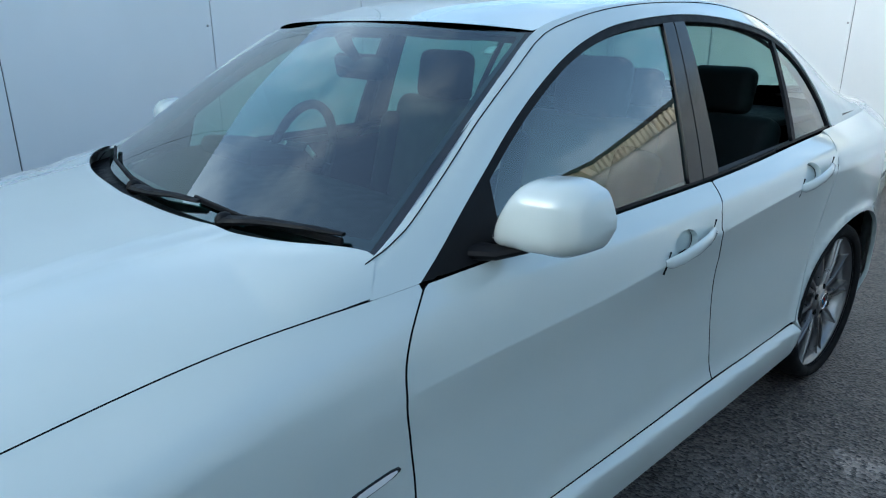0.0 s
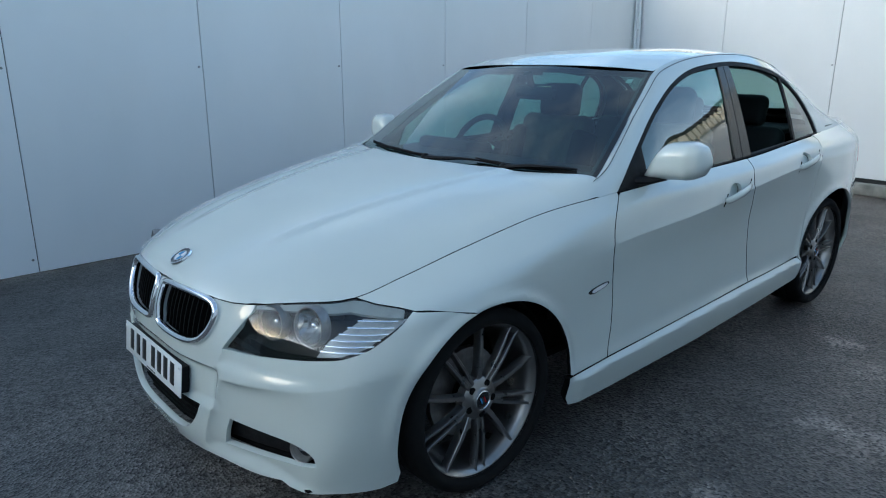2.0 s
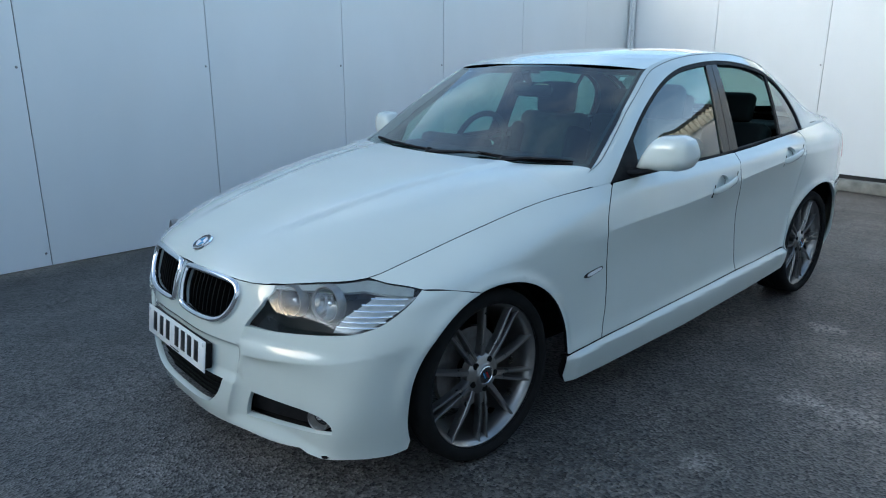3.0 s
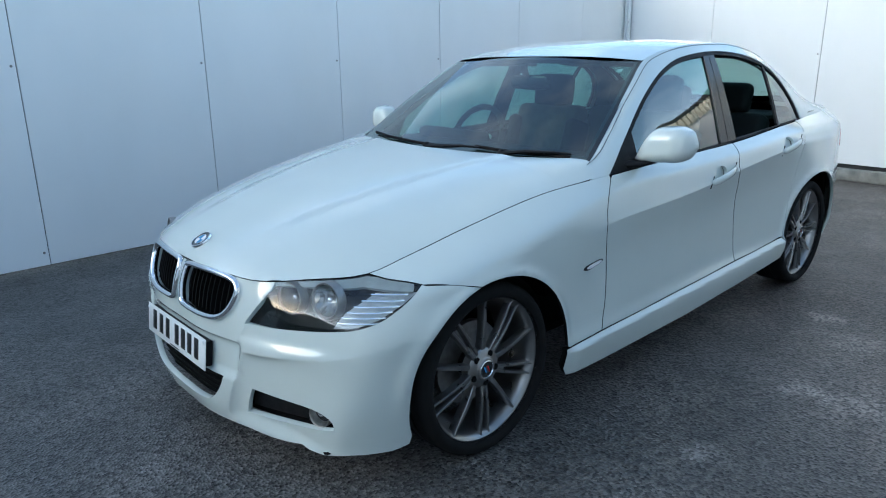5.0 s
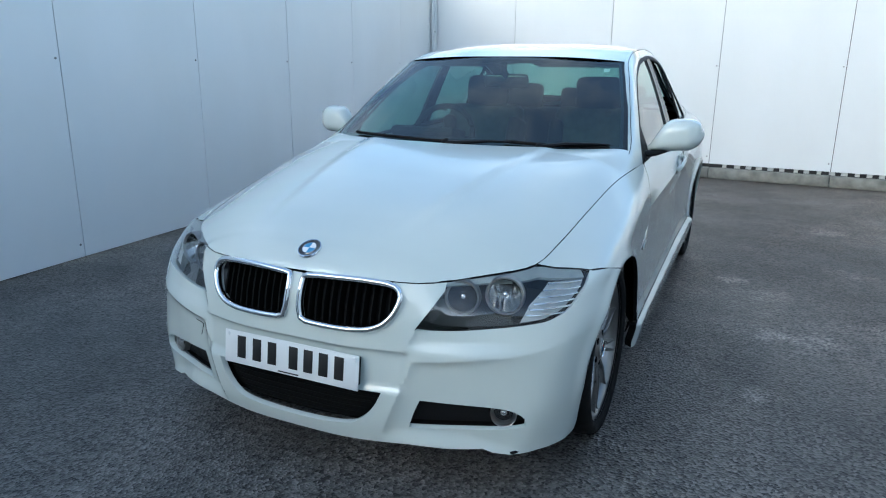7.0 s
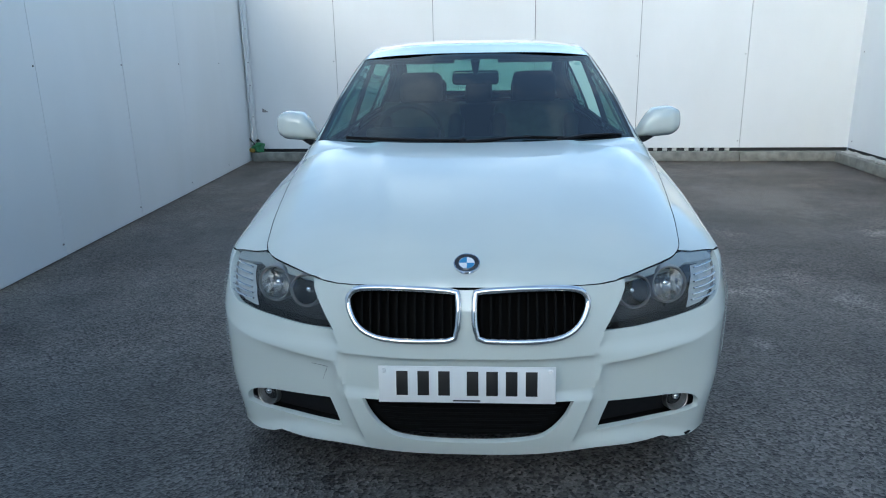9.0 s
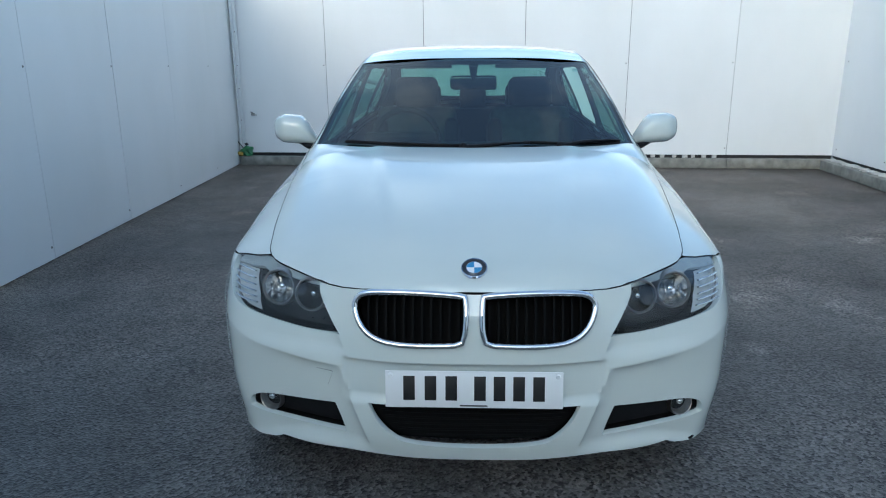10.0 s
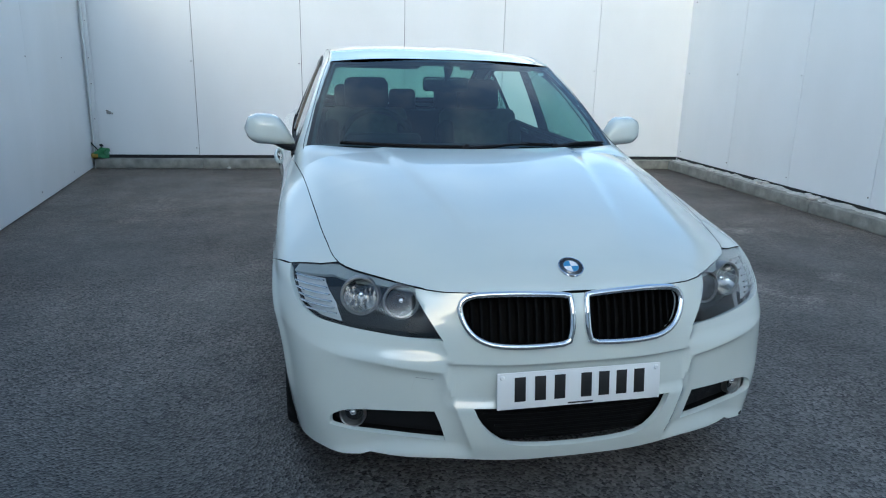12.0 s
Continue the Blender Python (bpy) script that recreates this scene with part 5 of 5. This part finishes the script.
for side in (False, True):
    sgn = -1 if side else 1
    m = part("wing_mirror", mirror_shell(sgn), PAINT, car, "white wing mirror housing on a black foot", angle=42)
    bm = bmesh.new()
    box(bm, (.150, .006, .098), (sgn * .937, .986, 1.024), .003, (0, 0, sgn * 6))
    part("mirror_glass", bm, CHROME, m, "mirror glass")
    bm = bmesh.new()
    tube(bm, [(sgn * .785, .875, .940), (sgn * .84, .895, .945), (sgn * .875, .930, .956), (sgn * .905, .950, .968)], [.034, .026, .022, .022], 12, (1, .55))
    part("mirror_foot", bm, BLACK, m, "black mirror foot")
    for k, (y, z) in enumerate(HANDLES):
        d = doors[side][k]
        panel("handle_cup", hull_skin, "side", scaled(cup(k), 1.06), PAINT, d, "round finger recess", gap=.012, lip=0, mirror=side, sink=.020)
        x0 = float(on_side(y, z)[0])
        bm = bmesh.new()
        pts = [(sgn * (x0 + o), y + dy, z + .20 * dy - .006) for dy, o in ((-.108, .002), (-.098, .012), (-.06, .021), (0, .025), (.06, .022), (.098, .014), (.112, .003))]
        tube(bm, pts, [.010, .0155, .0175, .0185, .0175, .0155, .010], 14, (.55, 1.0))
        h = part("door_handle", bm, PAINT, d, "white pull handle", angle=70)
        for dy in (-.107, .108):
            bm = bmesh.new()
            tube(bm, [(sgn * (x0 + .004), y + dy - .012, z + .2 * dy - .032), (sgn * (x0 + .0045), y + dy + .002, z + .2 * dy - .008), (sgn * (x0 + .003), y + dy + .016, z + .2 * dy + .022)], .0028, 6)
            part("handle_gap", bm, MATTBLACK, h, "dark gap")
    ind = rounded([(.486, .584), (.506, .596), (.594, .605), (.614, .600), (.598, .590), (.52, .578)], .008)
    lamp = panel("side_indicator", hull_skin, "side", [(y + .006, z) for y, z in ind], GLOSSBLACK, car, "small clear side indicator with a dark rim", gap=.010, lip=.006, mirror=side, sink=-.004)
    panel("indicator_lens", hull_skin, "side", [(y + .010, z + .001) for y, z in scaled(ind, .80)], PLATE, lamp, "pale clear lens", gap=.008, lip=0, mirror=side, sink=-.0052)
    tail = [(3.34, .80), (3.36, .90), (3.40, .93), (3.50, .935), (3.56, .90), (3.55, .80), (3.45, .77)]
    panel("tail_lamp", hull_skin, "side", rounded(tail, .02), RED, car, "red tail lamp", gap=.02, lip=.01, mirror=side, sink=-.003)


def on_screen(t, w, lift):
    e = 1e-3
    a, b = np.array(t), np.array(w)
    n = np.cross(screen(a + e, b) - screen(a - e, b), screen(a, b + e) - screen(a, b - e))
    n = n / np.linalg.norm(n) * (1 if n[2] < 0 else -1) * -1
    return tuple(screen(a, b) + n * lift)


def wiper(name, blade, arm):
    """A parked wiper: blade and arm as (up the screen, across) knots."""
    bm = bmesh.new()
    tube(bm, [on_screen(t, w, .012) for t, w in blade], .006, 8, (.8, 1.3))
    w = part("wiper", bm, BLACK, car, name)
    bm = bmesh.new()
    tube(bm, [on_screen(t, ww, h) for t, ww, h in arm], [.016, .013, .009, .006][: len(arm)], 8, (1.2, .7))
    part("arm", bm, BLACK, w)
    bm = bmesh.new()
    bmesh.ops.create_uvsphere(bm, u_segments=14, v_segments=8, radius=.02, matrix=Matrix.Translation(on_screen(arm[0][0], arm[0][1], .02)))
    part("arm_cap", bm, BLACK, w)


wiper("black wiper parked along the windscreen's foot", [(.045, -.80), (.035, -.55), (.025, -.20), (.022, .02)], [(.0, -.06, .02), (.01, .10, .024), (.03, .22, .022), (.04, .34, .016)])
wiper("black wiper parked along the windscreen's foot", [(.05, .30), (.03, .55), (.02, .90)], [(.0, .52, .022), (.02, .66, .028), (.03, .80, .026), (.035, .90, .02)])
cowl = across([(0, .43, .938), (0, .48, .948), (0, .55, .955)], [(.758, .60, .932), (.756, .64, .940), (.754, .69, .95)])
patch("scuttle_panel", cowl, np.linspace(0, 1, 4), wide * .99, BLACK, car, "black plastic scuttle panel under the wipers")
bm = bmesh.new()
tube(bm, [(0, 2.30, 1.424), (0, 2.34, 1.440), (0, 2.39, 1.455), (0, 2.42, 1.455), (0, 2.425, 1.42)], [.012, .02, .018, .012, .01], 12, (1, 1))
part("roof_aerial", bm, PAINT, car, "white shark-fin aerial")

# ---- cabin ----
def cushion(name, size, at, turn, material, parent, bevel=.05, label=""):
    bm = bmesh.new()
    bmesh.ops.create_cube(bm, size=1, matrix=Matrix.Diagonal((*size, 1)))
    bmesh.ops.bevel(bm, geom=list(bm.edges), offset=bevel, segments=4, profile=.5, affect="EDGES")
    return part(name, bm, material, parent, label, matrix=pose(*at, *turn), angle=80)


for sgn in (1, -1):
    seat = cushion("front_seat", (.50, .13, .66), (sgn * .355, 1.73, .77), (-16, 0, 0), SEATGREY, car, .055, "grey leather front seat with a black headrest")
    seat_m = seat.matrix_basis.inverted()
    for nm, size, at, turn, mat, bv in (("seat_base", (.50, .52, .16), (sgn * .355, 1.40, .45), (6, 0, 0), CLOTH, .06), ("bolster", (.09, .17, .52), (sgn * .355 - .22, 1.70, .76), (-16, 0, 6), CLOTH, .04),
                                        ("bolster", (.09, .17, .52), (sgn * .355 + .22, 1.70, .76), (-16, 0, -6), CLOTH, .04), ("headrest", (.27, .10, .20), (sgn * .355, 1.82, 1.17), (-8, 0, 0), CLOTH, .045)):
        ob = cushion(nm, size, at, turn, mat, seat, bv)
        ob.matrix_basis = seat_m @ pose(*at, *turn)
    for dx in (-.05, .05):
        bm = bmesh.new()
        tube(bm, [(sgn * .355 + dx, 1.80, 1.0), (sgn * .355 + dx, 1.82, 1.12)], .006, 8)
        part("headrest_post", bm, CHROME, seat, "chrome post", matrix=seat_m)
bench = cushion("rear_seat", (1.26, .14, .60), (0, 2.52, .74), (-20, 0, 0), CLOTH, car, .05, "dark leather rear bench with headrests")
bench_m = bench.matrix_basis.inverted()
ob = cushion("seat_base", (1.30, .52, .18), (0, 2.22, .45), (6, 0, 0), CLOTH, bench, .06)
ob.matrix_basis = bench_m @ pose(0, 2.22, .45, 6, 0, 0)
for x in (-.37, 0, .37):
    ob = cushion("headrest", (.26 if x else .20, .10, .18), (x, 2.64, 1.11), (-12, 0, 0), CLOTH, bench, .04)
    ob.matrix_basis = bench_m @ pose(x, 2.64, 1.115 if x else 1.09, -12, 0, 0)
bm = bmesh.new()
box(bm, (1.20, .48, .03), (0, 2.86, 1.0), .01)
part("parcel_shelf", bm, DASH, car)
dash = across([(0, .58, .925), (0, .78, .955), (0, .98, .955), (0, 1.06, .90), (0, 1.08, .70)], [(.72, .72, .915), (.72, .86, .945), (.72, 1.02, .945), (.72, 1.09, .89), (.72, 1.10, .70)], 3)
dash_top = patch("dashboard", dash, np.linspace(0, 1, 20), np.linspace(-1, 1, 31), DASH, car, "dark soft dashboard")
bm = bmesh.new()
box(bm, (.38, .20, .06), (-.37, .98, .975), .028, (-8, 0, 0))
part("instrument_hood", bm, DASH, dash_top)
bm = bmesh.new()
pts = [(.185 * math.cos(q), 0, .185 * math.sin(q)) for q in np.linspace(0, 2 * math.pi, 41)]
tube(bm, pts, .0165, 10)
steer = part("steering_wheel", bm, CLOTH, car, "black leather steering wheel", matrix=pose(-.37, 1.155, .935, -24, 0, 0))
bm = bmesh.new()
box(bm, (.14, .05, .11), (0, -.01, -.01), .025)
for sgn in (1, -1):
    box(bm, (.11, .02, .035), (sgn * .115, 0, -.005), .008)
box(bm, (.035, .02, .10), (0, 0, -.115), .008)
part("wheel_boss", bm, DASH, steer)
for sgn in (1, -1):
    bm = bmesh.new()
    box(bm, (.07, .006, .02), (sgn * .10, -.022, .02), .002, (0, sgn * 20, 0))
    part("spoke_trim", bm, STEEL, steer, "silver spoke trim")
bm = bmesh.new()
box(bm, (.25, .04, .075), (0, 1.175, 1.248), .018, (8, 0, 0))
rear_view = part("interior_mirror", bm, GLOSSBLACK, car, "dark interior mirror under the screen's top")
bm = bmesh.new()
tube(bm, [(0, 1.16, 1.27), (0, 1.125, 1.31), (0, 1.115, 1.338)], [.012, .02, .025], 12)
part("mirror_stalk", bm, DASH, rear_view)
for sgn in (1, -1):
    bm = bmesh.new()
    box(bm, (.42, .15, .016), (sgn * .33, 1.30, 1.338), .006, (-6, 0, 0))
    part("sun_visor", bm, LINING, car, "grey sun visor, folded up")


def under_roof(T, W):
    p = roof(T, W)
    p[..., 2] -= .035
    return p


patch("headlining", under_roof, np.linspace(0, 1, 16), np.linspace(-1, 1, 17), LINING, car, "grey headlining")
for side in (False, True):
    panel("pillar_trim", cabin_skin, "side", FRAME_TOP + [(y, top_at(y)[2] + .01) for y in np.linspace(3.12, 2.80, 8)] + shrink(densify(opening, .03), -.004)[: len(densify(WINDOW, .03))][::-1] + [(.74, .93)], LINING, car, "dark inner pillar trim", gap=.04, lip=0, mirror=side, sink=.045)


# ---- small things in the yard ----
bm = bmesh.new()
box(bm, (.055, .012, 2.28), (0, 0, 1.30), .002)
box(bm, (.012, .05, 2.28), (-.03, -.02, 1.30), .002)
strip = tagged(part("trim_corner", bm, TRIM, matrix=pose(-3.225, 6.975, 0)), "white metal corner strip between two walls", "trim", kind="structure")
for z in (.62, 1.05, 1.36, 1.80):
    bm = bmesh.new()
    bmesh.ops.create_cone(bm, cap_ends=True, segments=10, radius1=.008, radius2=.006, depth=.006, matrix=pose(0, -.008, z, 90, 0, 0))
    part("rivet", bm, STEEL, strip)

bm = bmesh.new()
box(bm, (.05, .012, .035), (0, 0, 0), .004)
latch = tagged(part("wall_latch", bm, STEEL, matrix=pose(-3.05, 6.945, .70)), "small grey metal latch screwed to the white wall", "latch")
bm = bmesh.new()
tube(bm, [(-.025, -.01, .03), (0, -.02, .022), (.03, -.025, 0), (.055, -.02, -.012)], .008, 8)
part("bolt", bm, STEEL, latch)

GREEN = plain("green_plastic", (0.03, 0.16, 0.06), 0.4, vary=.3, scale=20)
OCHRE = plain("yellow_sponge", (0.38, 0.25, 0.05), 0.8, vary=.3, scale=30)
STONE = plain("pale_stone", (0.50, 0.49, 0.46), 0.85, vary=.25, scale=25, bump=.4, bump_scale=80)


def lump(name, size, at, material, seed, label, category, turn=0.0, fold=.35, group=""):
    """A crumpled or broken small thing."""
    bm = bmesh.new()
    bmesh.ops.create_icosphere(bm, subdivisions=3, radius=.5)
    for v in bm.verts:
        n = noise.noise_vector(v.co * 2.6 + Vector((seed * 7.1, 0, 0)))
        v.co = v.co * (1 + fold * n.x) + n * fold * .25
    lowest = min(v.co.z for v in bm.verts)
    for v in bm.verts:
        v.co.z -= lowest
        v.co = Vector((v.co.x * size[0], v.co.y * size[1], v.co.z * size[2]))
    return tagged(part(name, bm, material, matrix=pose(*at, 0, 0, turn), angle=50), label, category, group)


lump("crumpled_bag", (.16, .10, .12), (-3.17, 6.90, .124), GREEN, 1, "crumpled green plastic wrapper lying on the concrete kerb", "litter", fold=.8)
lump("sponge", (.13, .09, .07), (-3.24, 6.90, .124), OCHRE, 2, "worn yellow sponge lying on the kerb in the corner", "litter", 20)
lump("crumpled_wrapper", (.05, .04, .03), (-1.62, 6.76, 0), STONE, 4, "small white crumpled scrap on the asphalt", "litter")
bm = bmesh.new()
box(bm, (.012, .012, .20), (0, 0, .10), .003, (0, -38, 0))
box(bm, (.012, .10, .04), (.06, 0, .14), .004, (0, -38, 0))
tagged(part("brush", bm, BLACK, matrix=pose(-3.23, 6.93, .15, 0, 0, 0)), "small black brush leaning in the corner", "brush")
rng = random.Random(11)
for k in range(26):
    y = rng.uniform(1.2, 6.1)
    sz = rng.choice((.02, .03, .03, .045, .07))
    lump("rubble", (sz * 1.5, sz * 1.2, sz * .6), (4.17 + .0693 * y + rng.uniform(-.05, .03), y, .124), STONE, 20 + k, "pale broken mortar crumb lying on the kerb", "rubble", rng.uniform(0, 180), .5, "rubble on the kerb")
# packers in the gap under the back wall
rng = random.Random(3)
a, b = Vector((4.70, 6.57)), Vector((-3.30, 7.03))
for k in range(11, 30):
    u = (k + .5 + rng.uniform(-.15, .15)) / 62
    p = a.lerp(b, u)
    bm = bmesh.new()
    box(bm, (.055 + rng.uniform(-.01, .015), .02, .038), (0, 0, 0), .002)
    ob = part("packer", bm, STONE, matrix=pose(p.x, p.y - .004, .145, 0, 0, -2.3))
    tagged(ob, "small cream packing block in the gap under the wall", "packer", "packers under the wall")


# ---- fine lines on the body ----
for side in (False, True):
    sgn = -1 if side else 1
    bm = bmesh.new()
    ys = np.concatenate([np.linspace(.632, 1.23, 30), np.linspace(1.27, 2.50, 30)])
    hs = np.interp(ys, [.63, .68, .74, .825, .97, 1.19, 1.30, 1.55, 2.5], [.97, .91, .885, .915, .945, .95, .965, .98, .985])
    P = upper(ys, hs)
    tube(bm, [(sgn * (p[0] + .0004), p[1], p[2] + .0004) for p in P], .0013, 6)
    part("pillar_seam", bm, MATTBLACK, car, "thin dark seam along pillar and roof")
at = screen(np.array(.90), np.array(.86))
bm = bmesh.new()
box(bm, (.03, .002, .022), (float(at[0]), float(at[1]) + .012, float(at[2]) - .012), .0005, (-50, 0, 0))
part("sticker", bm, WHITE, glass_pane, "small pale sticker inside the glass")
scuff = [(.690, .176), (.706, .180), (.716, .174), (.703, .168), (.694, .169)]
panel("scuff", hull_skin, "front", scuff, MATTBLACK, bumper, "dark scrape on the lower lip", gap=.006, lip=0, sink=-.0012)
for side in (False, True):
    sgn = -1 if side else 1
    bm = bmesh.new()
    pts = [top_at(y) for y in np.linspace(-.375, .612, 60)]
    tube(bm, [(sgn * (p[0] - .0008), p[1], p[2] + .0005) for p in pts], .0006, 6)
    part("bonnet_seam", bm, MATTBLACK, car, "thin dark gap beside the bonnet")
for side in (False, True):
    sgn = -1 if side else 1
    verts, faces = [], []
    for y in np.linspace(2.78, 3.37, 40):
        p = top_at(y)
        verts += [(sgn * (p[0] + .0005), y, p[2] - .008), (sgn * (p[0] - .0015), y, p[2] + .0005), (sgn * (p[0] - .012), y, p[2] + .015)]
    for k in range(39):
        for j in (0, 1):
            f = (3 * k + j, 3 * k + 3 + j, 3 * k + 4 + j, 3 * k + 1 + j)
            faces.append(f if side else f[::-1])
    mesh_object("pillar_foot", verts, faces, PAINT, car, "painted joint below the rear pillar")
